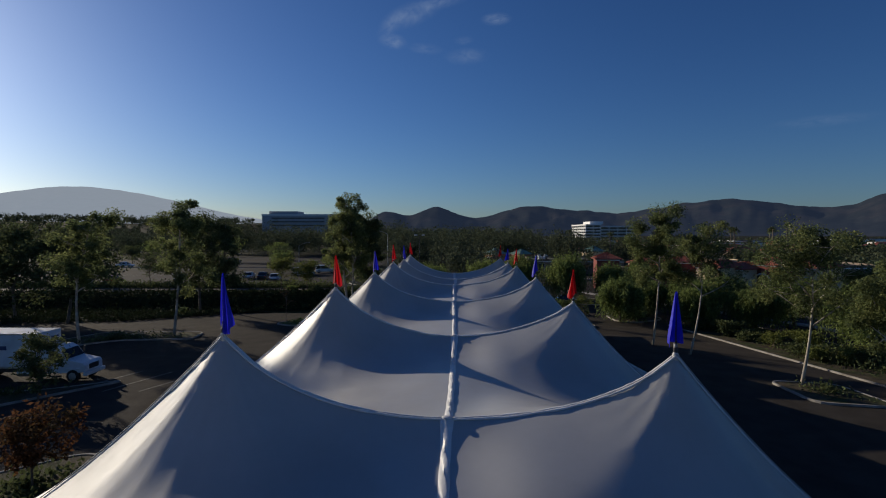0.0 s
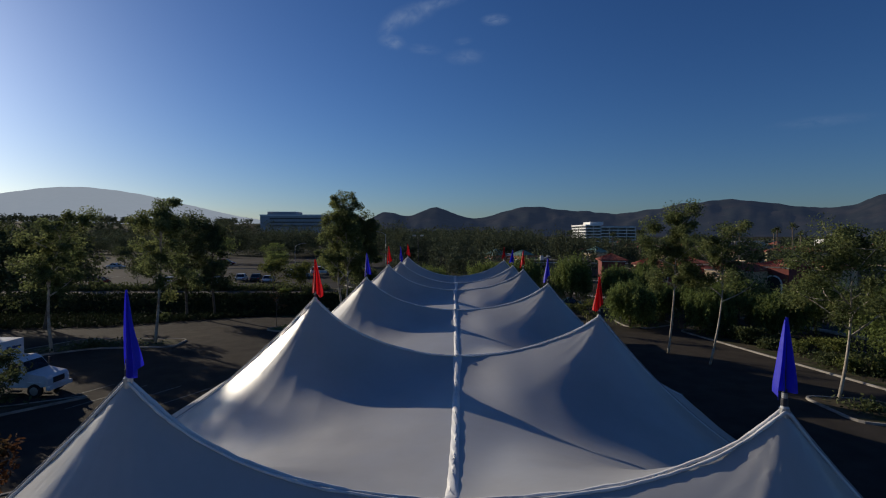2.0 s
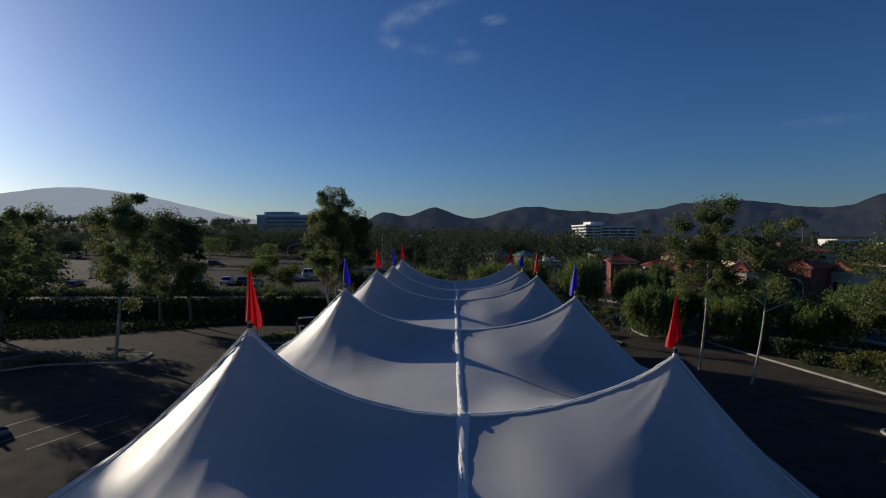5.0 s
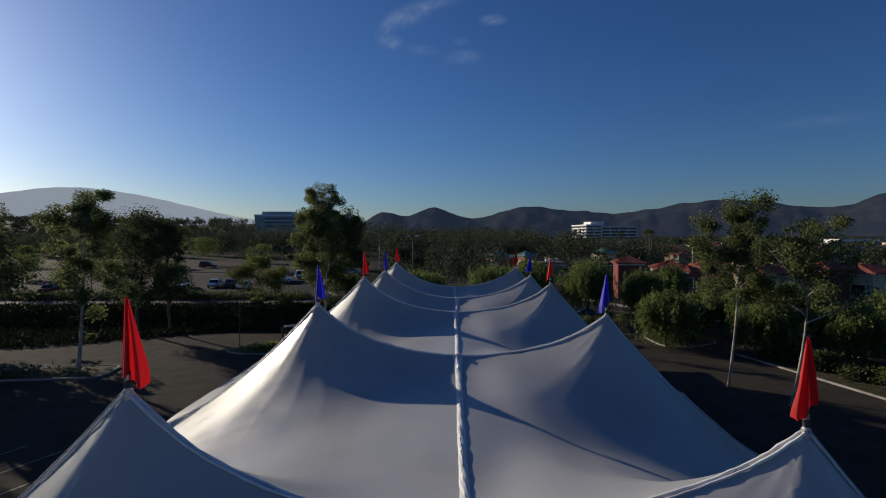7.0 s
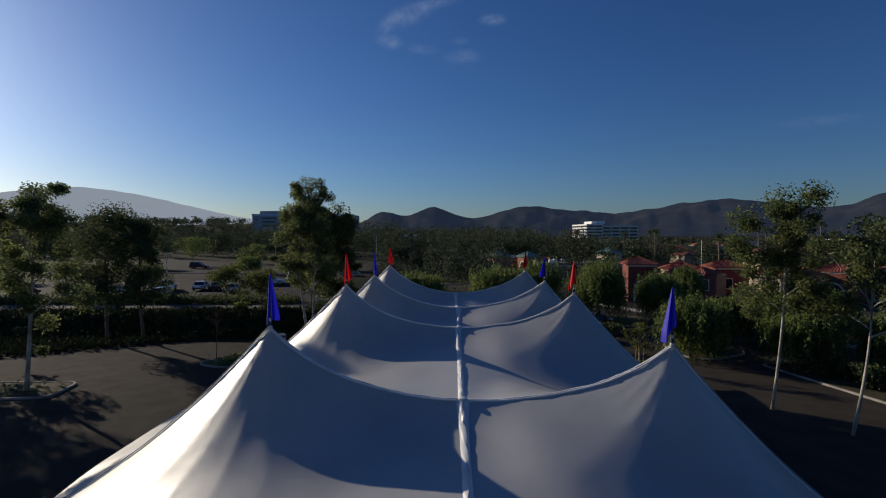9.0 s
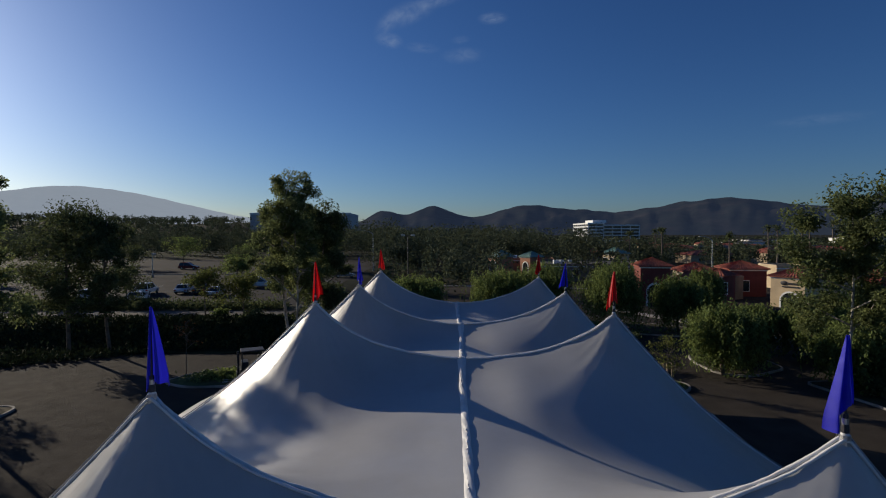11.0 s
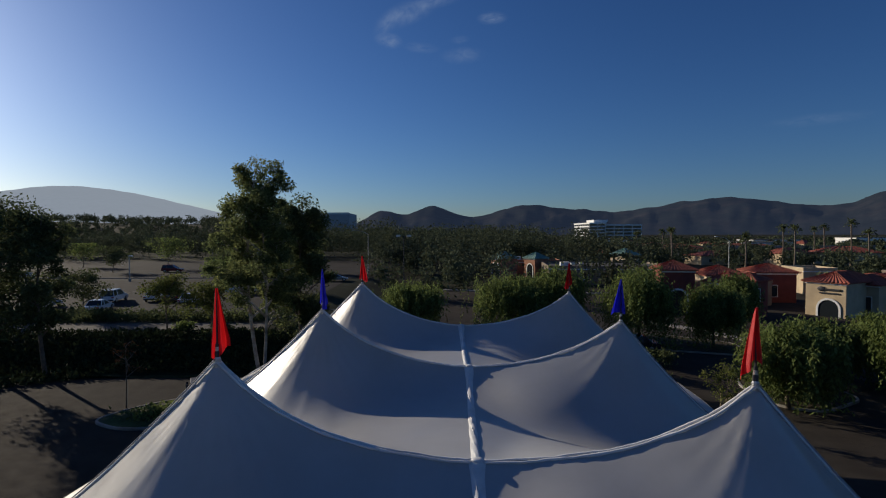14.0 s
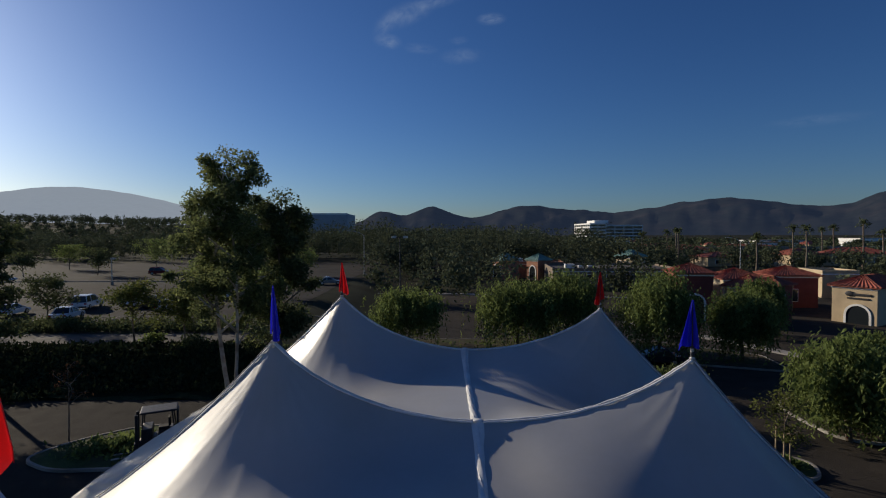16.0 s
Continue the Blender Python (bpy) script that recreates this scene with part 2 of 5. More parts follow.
    yellow=material("ochre_machine_paint", (0.34, 0.23, 0.07), 0.5, vary=0.2, scale=2, fine=20, bump=0.1, second=(0.2, 0.15, 0.08), second_scale=1.5),
    timber=material("stake_timber", (0.40, 0.31, 0.20), 0.85, vary=0.2, scale=4, fine=30, bump=0.3),
    # sun haze before this mountain is put in as an even whitish glow
    mountain_haze_glow=material("haze_glow_mountain", (0.10, 0.09, 0.08), 1.0, vary=0.15, scale=0.004, fine=0.03, bump=0, specular=0.0, emit=(0.78, 0.86, 0.92, 0.32)),
)


# ---- building helpers ----
def mesh_of(bm, name, mat, smooth=False):
    me = bpy.data.meshes.new(name)
    bm.to_mesh(me)
    bm.free()
    me.materials.append(mat)
    if smooth:
        for p in me.polygons:
            p.use_smooth = True
    return me


def part(name, bm, mat, parent=None, label="", smooth=False):
    ob = new(name, mesh_of(bm, name, mat, smooth))
    ob.parent = parent
    if label:
        ob["label"] = label
    return ob


def shared(name, me, parent, m):
    ob = new(name, me)
    ob.parent = parent
    ob.matrix_basis = m
    return ob


def grid_mesh(name, verts, nu, nv, mat, smooth=True):
    """A mesh from nu x nv points, row after row."""
    me = bpy.data.meshes.new(name)
    faces = [(j * nu + i, j * nu + i + 1, (j + 1) * nu + i + 1, (j + 1) * nu + i) for j in range(nv - 1) for i in range(nu - 1)]
    me.from_pydata(verts, [], faces)
    me.materials.append(mat)
    if smooth:
        for p in me.polygons:
            p.use_smooth = True
    return me


def add_box(bm, x0, x1, y0, y1, z0, z1, bevel=0.0):
    r = bmesh.ops.create_cube(bm, size=1.0, matrix=Matrix.Translation(((x0 + x1) / 2, (y0 + y1) / 2, (z0 + z1) / 2)) @ Matrix.Diagonal((x1 - x0, y1 - y0, z1 - z0, 1)))
    if bevel:
        es = list({e for v in r["verts"] for e in v.link_edges})
        bmesh.ops.bevel(bm, geom=es, offset=bevel, segments=2, profile=0.6, affect='EDGES')
    return bm


def box(x0, x1, y0, y1, z0, z1, bevel=0.0):
    return add_box(bmesh.new(), x0, x1, y0, y1, z0, z1, bevel)


def add_tube(bm, pts, radii, sides=8, cap=True):
    """A tapering tube along points."""
    rings = []
    up = Vector((0, 0, 1))
    for k, p in enumerate(pts):
        p = Vector(p)
        a = Vector(pts[max(0, k - 1)])
        c = Vector(pts[min(len(pts) - 1, k + 1)])
        d = (c - a).normalized()
        s = d.cross(up if abs(d.z) < 0.95 else Vector((0, 1, 0))).normalized()
        t = s.cross(d)
        r = radii[k] if hasattr(radii, "__len__") else radii
        rings.append([bm.verts.new(p + r * (math.cos(q) * s + math.sin(q) * t)) for q in (2 * math.pi * i / sides for i in range(sides))])
    for a, c in zip(rings, rings[1:]):
        for i in range(sides):
            bm.faces.new((a[i], a[(i + 1) % sides], c[(i + 1) % sides], c[i]))
    if cap:
        bm.faces.new(rings[0][::-1])
        bm.faces.new(rings[-1])
    return bm


def tube(pts, radii, sides=8):
    return add_tube(bmesh.new(), pts, radii, sides)


def empty(name, m=None):
    e = new(name)
    e.empty_display_size = 0.3
    if m is not None:
        e.matrix_basis = m
    return e


# ---- ground ----
def smooth(t):
    t = max(0.0, min(1.0, t))
    return t * t * (3 - 2 * t)


def bank_foot(x):
    """Where the planted bank begins: it runs askew to the terrace."""
    return float(np.interp(x, (-120, -40, -30, -18, -10), (50.0, 64.5, 70.0, 76.5, 78.0)))


def land(x, y):
    """Height of the ground: a level lot, and beyond it on one side a steep planted bank up to a terrace."""
    return 2.0 * smooth((-7.0 - x) / 9.0) * smooth((y - 71.8) / 6.0) * (1 - smooth((y - 240) / 120))


def patch(name, x0, x1, y0, y1, mat, lift, step=2.0, kind="structure", label="", wobble=0.0):
    nu, nv = max(2, int((x1 - x0) / step) + 1), max(2, int((y1 - y0) / step) + 1)
    vs = []
    for j in range(nv):
        for i in range(nu):
            x, y = x0 + (x1 - x0) * i / (nu - 1), y0 + (y1 - y0) * j / (nv - 1)
            vs.append((x, y, land(x, y) + lift + (wobble * noise.noise((x * 0.3, y * 0.3, 1.0)) if wobble else 0.0)))
    return tagged(new(name, grid_mesh(name, vs, nu, nv, mat)), label, name, kind=kind)


def ground_sheet():
    xs = sorted({-5000, -3500, -2000, -1000, -600, -400, -300, 300, 400, 600, 1000, 2000, 3500, 5000, *range(-240, 241, 4)})
    ys = sorted({-5000, -2000, -800, -300, 300, 400, 600, 1000, 2000, 3500, 5000, *range(-120, 241, 3)})
    vs = [(x, y, land(x, y)) for y in ys for x in xs]
    tagged(new("ground", grid_mesh("ground", vs, len(xs), len(ys), M["plain"])), "dry green and brown valley floor", "ground", kind="structure")


ground_sheet()
patch("parking_lot", -75, 75, -40, 71.6, M["asphalt"], 0.02, 4.0, label="worn dark asphalt parking lot under the tent")
patch("road", -8, 120, 71.6, 134, M["asphalt"], 0.02, 3.0, label="asphalt drive beyond the tent")
patch("upper_parking_lot", -170, -18, 89.8, 205, M["asphalt_far"], 0.03, 3.0, label="sunlit grey asphalt parking lot on a terrace")
patch("bank", -120, -10.5, 71.6, 79.6, M["ivy"], 0.05, 0.7, label="dark ivy-covered bank below the terrace", wobble=0.25)
patch("terrace_walk", -120, -17, 79.7, 84.6, M["concrete_worn"], 0.05, 1.5, label="worn grey concrete drive along the terrace edge")
patch("verge", -120, -17, 84.7, 89.7, M["soil"], 0.04, 1.5, label="planted verge of bare soil")

# ---- mountains ----
def mountain_range(name, hills, dist, az0, az1, base, mat, label, rough):
    """A chain of hills on an arc: each hill is (degrees to the right of straight ahead, height, half width in degrees)."""
    nu, nv = 260, 9
    vs = []
    for j in range(nv):
        f = j / (nv - 1)
        for i in range(nu):
            a = az0 + (az1 - az0) * i / (nu - 1)
            h = base + sum(hh * math.exp(-((a - c) / w) ** 2) for c, hh, w in hills)
            h += rough * noise.fractal((a * 0.35, 3.0, 7.0), 1.0, 2.0, 5)
            r = dist * (0.80 + 0.20 * f)
            z = h * f ** 0.8 + rough * 1.6 * (1 - f) * f * 4 * noise.fractal((a * 0.5, f * 2.5, 1.0), 1.0, 2.0, 4)
            vs.append((r * math.sin(radians(a)), r * math.cos(radians(a)), z))
    tagged(new(name, grid_mesh(name, vs, nu, nv, mat)), label, "mountain", kind="structure")


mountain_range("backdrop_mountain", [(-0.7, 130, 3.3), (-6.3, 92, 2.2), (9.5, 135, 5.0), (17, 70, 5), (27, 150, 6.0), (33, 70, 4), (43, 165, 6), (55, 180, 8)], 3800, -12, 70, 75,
               M["mountain"], "dark brushy mountain ridge beyond the town, blue haze put in as glow", 16)
# no hazy air here: the paleness comes from the material's emission
mountain_range("backdrop_mountain_hazy", [(-39, 190, 5.5), (-34, 180, 5.5), (-28, 182, 6), (-20, 84, 6), (-47, 166, 6), (-58, 300, 8)], 4600, -75, -16, 25, M["mountain_haze_glow"],
               "pale mountain with its sun haze put in as glow", 9)

# ---- tent ----
# each pair of masts: middle x, y, how far the line between them is askew, height of both tops, sag of its middle
PAIRS = [(-0.30, 1.20, 0.02, 8.90, 8.52, 0.05), (0.09, 11.27, 0.026, 8.91, 8.52, 0.09), (0.49, 21.50, 0.0, 8.89, 8.27, -0.10), (0.69, 31.80, 0.11, 8.71, 8.46, 0.0),
         (0.93, 41.55, 0.07, 8.88, 8.57, 0.05), (1.22, 49.20, 0.065, 8.70, 8.38, -0.16), (1.30, 57.0, 0.20, 8.78, 8.50, -0.18)]
RIDGES = [p[:2] for p in PAIRS]
RIDGE_Y = [p[1] for p in PAIRS]
MIDDLE_Z = 6.95
HALF, OUT, EAVE_Z, END = 5.06, 7.1, 3.0, 6.0


def along(y, k):
    """A value of the mast pairs, carried along the tent's length."""
    return float(np.interp(y, RIDGE_Y, [p[k] for p in PAIRS]))


def ridge_z(u, tops):
    a = abs(u)
    top = tops[0] if u < 0 else tops[1]
    if a <= HALF:
        s = a / HALF
        return MIDDLE_Z + (top - MIDDLE_Z) * (0.75 * s * s + 0.25 * s ** 6)
    d = a - HALF
    return top - (1.08 * d - 0.043 * d * d if u < 0 else 1.26 * d - 0.060 * d * d)


def valley_z(u):
    a = abs(u)
    return 6.42 - 0.09 * a - (0.0127 if u < 0 else 0.0210) * a * a


def tent_mid(y):
    return along(y, 0)


def wrinkle(u, dy):
    """Small folds that run out from a mast's top."""
    du = abs(u) - HALF
    d = math.hypot(du, dy)
    th = math.atan2(dy, du)
    return 0.022 * math.exp(-d / 0.62) * min(1.0, d / 0.25) * math.sin(24 * th + 2.0 * noise.noise((th * 2, d, u))) + 0.003 * math.exp(-d / 2.4) * noise.noise((th * 9, d * 0.6, u))


def soft_ridge(u, near, tops):
    """The ridge's line, rounded off more and more away from the ridge."""
    rho = min(3.0, 1.05 * near)
    return sum(k * ridge_z(u + o * rho, tops) for o, k in ((-1, 0.1), (-0.66, 0.15), (-0.33, 0.17), (0, 0.16), (0.33, 0.17), (0.66, 0.15), (1, 0.1)))


def sag(u, y):
    return along(y, 5) * max(0.0, 1 - (u / HALF) ** 2) ** 2


def tent_z(u, y):
    ys = RIDGE_Y
    tops = (along(y, 3), along(y, 4))
    if y < ys[0] or y > ys[-1]:
        q = ys[0] - y if y < ys[0] else y - ys[-1]
        z = EAVE_Z + (soft_ridge(u, q, tops) - EAVE_Z) * max(0.0, 1 - q / END) ** 1.25
        return z + wrinkle(u, q) + sag(u, y)
    k = max(i for i in range(len(ys)) if ys[i] <= y + 1e-6)
    k = min(k, len(ys) - 2)
    v = (y - ys[k]) / (ys[k + 1] - ys[k])
    w = abs(2 * v - 1)
    p = 1.65 + 3.6 * math.exp(-(u / (2.5 if u < 0 else 0.9)) ** 2)
    near = min(y - ys[k], ys[k + 1] - y)
    r, m = soft_ridge(u, near, tops), valley_z(u)
    return m + (r - m) * w ** p + wrinkle(u, near) + sag(u, y) + 0.02 * noise.noise((u * 0.8, y * 0.35, 4.0)) * min(1.0, abs(u))


def build_tent():
    tent = tagged(empty("tent", pose(0.6, 34, 0)), "long white vinyl pole tent with two rows of pointed peaks", "tent")
    off = Vector((-0.6, -34, 0))
    ys = [RIDGES[0][1] - END] + [r[1] for r in RIDGES] + [RIDGES[-1][1] + END]

    def pt(u, y, lift=0.0):
        return Vector((tent_mid(y) + u, y - along(y, 2) * u, tent_z(u, y) + lift)) + off

    for y0, y1 in zip(ys, ys[1:]):
        for side in (-1, 1):
            us = [side * float(a) for a in np.unique(np.concatenate([np.linspace(0, HALF + OUT, 60), np.linspace(HALF - 1.3, HALF + 1.7, 44)]).round(3))]
            yy = [float(a) for a in np.unique(np.concatenate([np.linspace(y0, y1, 46), np.linspace(y0, y0 + 1.3, 18), np.linspace(y1 - 1.3, y1, 18)]).round(3))]
            yy[0], yy[-1] = y0, y1
            nu, nv = len(us), len(yy)
            vs = [pt(u, y) for y in yy for u in us]
            me = grid_mesh("roof_panel", vs, nu, nv, M["vinyl"])
            if side < 0:
                me.flip_normals()
            ob = new("roof_panel", me)
            ob.parent = tent
            # hanging edge below the eave
            ue = side * (HALF + OUT)
            n = int((y1 - y0) / 0.25)
            vs = []
            for f in (0.0, 0.5, 1.0):
                for i in range(n):
                    y = y0 + (y1 - y0) * i / (n - 1)
                    e = pt(ue, y)
                    vs.append(e + Vector((side * (0.03 + 0.05 * f * math.sin(i * 1.3)), 0, -0.28 * f)))
            ob = new("valance", grid_mesh("valance", vs, n, 3, M["vinyl"]))
            ob.parent = tent
    # ridge seams: a rolled hem from eave over both mast tops
    for side in (-1, 1):
        for xc, yr in RIDGES:
            bm = bmesh.new()
            for k, (dy, rad, lift) in enumerate(((-0.045, 0.022, 0.002), (0.035, 0.030, 0.004))):
                pts, radii = [], []
                for i in range(170):
                    u = side * (0.12 + (HALF + OUT - 0.12) * i / 169)
                    p = pt(u, yr, lift)
                    p.y += dy + 0.03 * noise.noise((u * 1.7, yr, k)) + 0.018 * noise.noise((u * 6.5, yr, k + 3))
                    pts.append(p)
                    radii.append(rad * (1.1 + 0.4 * noise.noise((u * 2.3, k * 5.0, yr)) + 0.3 * noise.noise((u * 8.0, k * 5.0, yr))))
                add_tube(bm, pts, radii, 6)
            part("ridge_seam", bm, M["vinyl_seam"], tent, "rolled white vinyl seam", smooth=True)
            bm = tube([pt(side * (HALF + 0.02 + (OUT) * i / 40), yr, 0.075) for i in range(41)], 0.014, 5)
            part("ridge_strap", bm, M["webbing"], tent, "grey strap along the seam")
    # bunched flap along the middle lacing, bay by bay
    for b, (y0, y1) in enumerate(zip(ys, ys[1:])):
        n, m = int((y1 - y0) / 0.06), 11
        vs = []
        for j in range(n):
            y = y0 + (y1 - y0) * j / (n - 1)
            g = (y - y0) / (y1 - y0)
            wide = 0.11 + 0.02 * noise.noise((y * 0.7, b, 2)) + 0.07 * abs(2 * g - 1) ** 6
            high = 0.06 + 0.012 * noise.noise((y * 0.9, b, 5))
            lean = 0.03 * math.sin(y * 0.8 + b)
            for i in range(m):
                f = 2 * i / (m - 1) - 1
                fold = 0.045 * math.sin(6.5 * f + y * 7.0 + 2.5 * noise.noise((y * 1.1, f, b))) * (1 - f * f)
                u = f * wide + lean * (1 - f * f) + fold * 0.6
                vs.append(Vector((tent_mid(y) + u, y, tent_z(u, y) - 0.01 + high * (1 - abs(f) ** 2.2) + fold * 0.08)) + off)
        ob = new("lacing_flap", grid_mesh("lacing_flap", vs, m, n, M["vinyl_seam"]))
        ob.parent = tent
        ob["label"] = "bunched white vinyl flap over the lacing"
    # gathered knots where the seams cross
    for xc, yr in RIDGES:
        bm = bmesh.new()
        bmesh.ops.create_icosphere(bm, subdivisions=3, radius=0.10)
        for v in bm.verts:
            v.co = Vector((v.co.x * 1.15, v.co.y * 1.0, v.co.z * 0.3)) * (1 + 0.2 * noise.noise(v.co * 7 + Vector((yr, 0, 0))))
            v.co += pt(0, yr, 0.04)
        part("seam_knot", bm, M["vinyl_seam"], tent, "gathered cloth knot", smooth=True)
    # masts, side poles
    for xc, yr, skew, left_top, right_top, _ in PAIRS:
        for side in (-1, 1):
            top = left_top if side < 0 else right_top
            c = Vector((xc + side * HALF, yr - skew * side * HALF, 0)) + off
            bm = tube([c, c + Vector((0, 0, top + 0.03))], 0.07, 10)
            add_tube(bm, [c, c + Vector((0, 0, 0.03))], 0.2, 12)
            part("mast", bm, M["steel"], tent)
            bm = tube([c + Vector((0, 0, top - 0.06)), c + Vector((0, 0, top + 0.05)), c + Vector((0, 0, top + 0.10))], [0.075, 0.05, 0.04], 12)
            part("mast_cap", bm, M["vinyl_seam"], tent, smooth=True)
            e = pt(side * (HALF + OUT), yr)
            part("side_pole", tube([(e.x, e.y, 0), (e.x, e.y, e.z)], 0.045, 8), M["steel"], tent)
            s = Vector((e.x + side * 2.0, e.y, 0.05))
            part("guy_strap", tube([e, s], 0.02, 5), M["webbing"], tent)
    return tent


def build_flag(pair, side, mat, label, seed):
    """A mast-top pennant hanging slack round its thin pole."""
    xc, yr, skew, left_top, right_top, _ = pair
    top = (left_top if side < 0 else right_top) + 0.06
    rnd = random.Random(seed)
    f = tagged(empty("flag", pose(xc + side * HALF, yr - skew * side * HALF, top)), label, "flag", group="flags on the tent masts")
    part("pole", tube([(0, 0, 0), (0, 0, 0.5), (0, 0, 1.36)], [0.022, 0.018, 0.010], 8), M["dark_steel"], f, "thin dark pole")
    part("socket", tube([(0, 0, 0), (0, 0, 0.10), (0, 0, 0.12), (0, 0, 0.26)], [0.05, 0.05, 0.036, 0.036], 10), M["dark_steel"], f)
    part("collar", tube([(0, 0, 0.12), (0, 0, 0.20)], 0.042, 10), M["steel"], f)
    n, m = 30, 40
    swing = math.pi + rnd.uniform(-0.5, 0.2) if side > 0 else rnd.uniform(-0.5, 0.5)
    spread = rnd.uniform(0.65, 0.9) if side > 0 else rnd.uniform(0.62, 0.8)
    vs = []
    for j in range(n):
        d = j / (n - 1)                       # down from the top
        for i in range(m):
            e = -0.45 + 1.45 * i / (m - 1)    # a narrow turn of cloth behind the pole, the rest hanging out
            out = abs(e)
            r = out * (0.035 + 0.36 * spread * d ** 1.05) * (1 - 0.10 * max(0.0, d - 0.85) / 0.15)
            hem = (1.14 if side > 0 else 1.29) * d + ((0.30 * max(0.0, e) - 0.1) * d if side > 0 else 0.0) + (0.10 * math.sin(3.2 * e + seed) - 0.16 * max(0.0, e - 0.55)) * d ** 3
            fold = 0.085 * d ** 0.6 * math.sin(e * 9.0 + seed * 0.7 + 1.2 * d) * (0.4 + out)
            a = swing + (0.0 if e > 0 else math.pi - 0.5)
            vs.append((r * math.cos(a) - fold * math.sin(swing), r * math.sin(a) + fold * math.cos(swing) - 0.02, 1.35 - hem))
    me = grid_mesh("cloth", vs, m, n, mat)
    ob = new("cloth", me)
    ob.parent = f
    return f


tent = build_tent()
for k, pair in enumerate(PAIRS):
    blue = k % 2 == 1
    for side in (-1, 1):
        build_flag(pair, side, M["flag_blue" if blue else "flag_red"], ("blue" if blue else "red") + " nylon pennant hanging slack on a mast top", 11 * k + side + 3)


# ---- trees ----
def leaves_mesh(name, pts, size, mat, seed, droop=0.0, slim=0.45):
    """Many small leaf sprays, one four-sided blade at each point."""
    rng = np.random.default_rng(seed)
    p = np.asarray(pts, float)
    n = len(p)
    d = rng.normal(size=(n, 3))
    d[:, 2] = d[:, 2] * (1 - droop) - droop * 1.6
    d /= np.linalg.norm(d, axis=1)[:, None]
    s = np.cross(d, rng.normal(size=(n, 3)))
    s /= np.linalg.norm(s, axis=1)[:, None] + 1e-9
    k = size * rng.uniform(0.6, 1.4, size=(n, 1))
    v = np.stack([p, p + d * k * 0.5 + s * k * slim * 0.5, p + d * k, p + d * k * 0.5 - s * k * slim * 0.5], 1).reshape(-1, 3)
    me = bpy.data.meshes.new(name)
    me.vertices.add(4 * n)
    me.vertices.foreach_set("co", v.ravel())
    me.loops.add(4 * n)
    me.loops.foreach_set("vertex_index", np.arange(4 * n, dtype=np.int32))
    me.polygons.add(n)
    me.polygons.foreach_set("loop_start", np.arange(0, 4 * n, 4, dtype=np.int32))
    me.update(calc_edges=True)
    me.validate()
    me.materials.append(mat)
    return me


def limb(bm, a, b, r0, r1, rnd, bend=0.12, n=6, sides=7):
    a, b = Vector(a), Vector(b)
    ln = (b - a).length
    o = Vector((rnd.uniform(-1, 1), rnd.uniform(-1, 1), rnd.uniform(-0.3, 0.3))) * bend * ln
    pts = [a.lerp(b, i / n) + o * math.sin(math.pi * i / n) for i in range(n + 1)]
    add_tube(bm, pts, [r0 + (r1 - r0) * i / n for i in range(n + 1)], sides)
    return pts


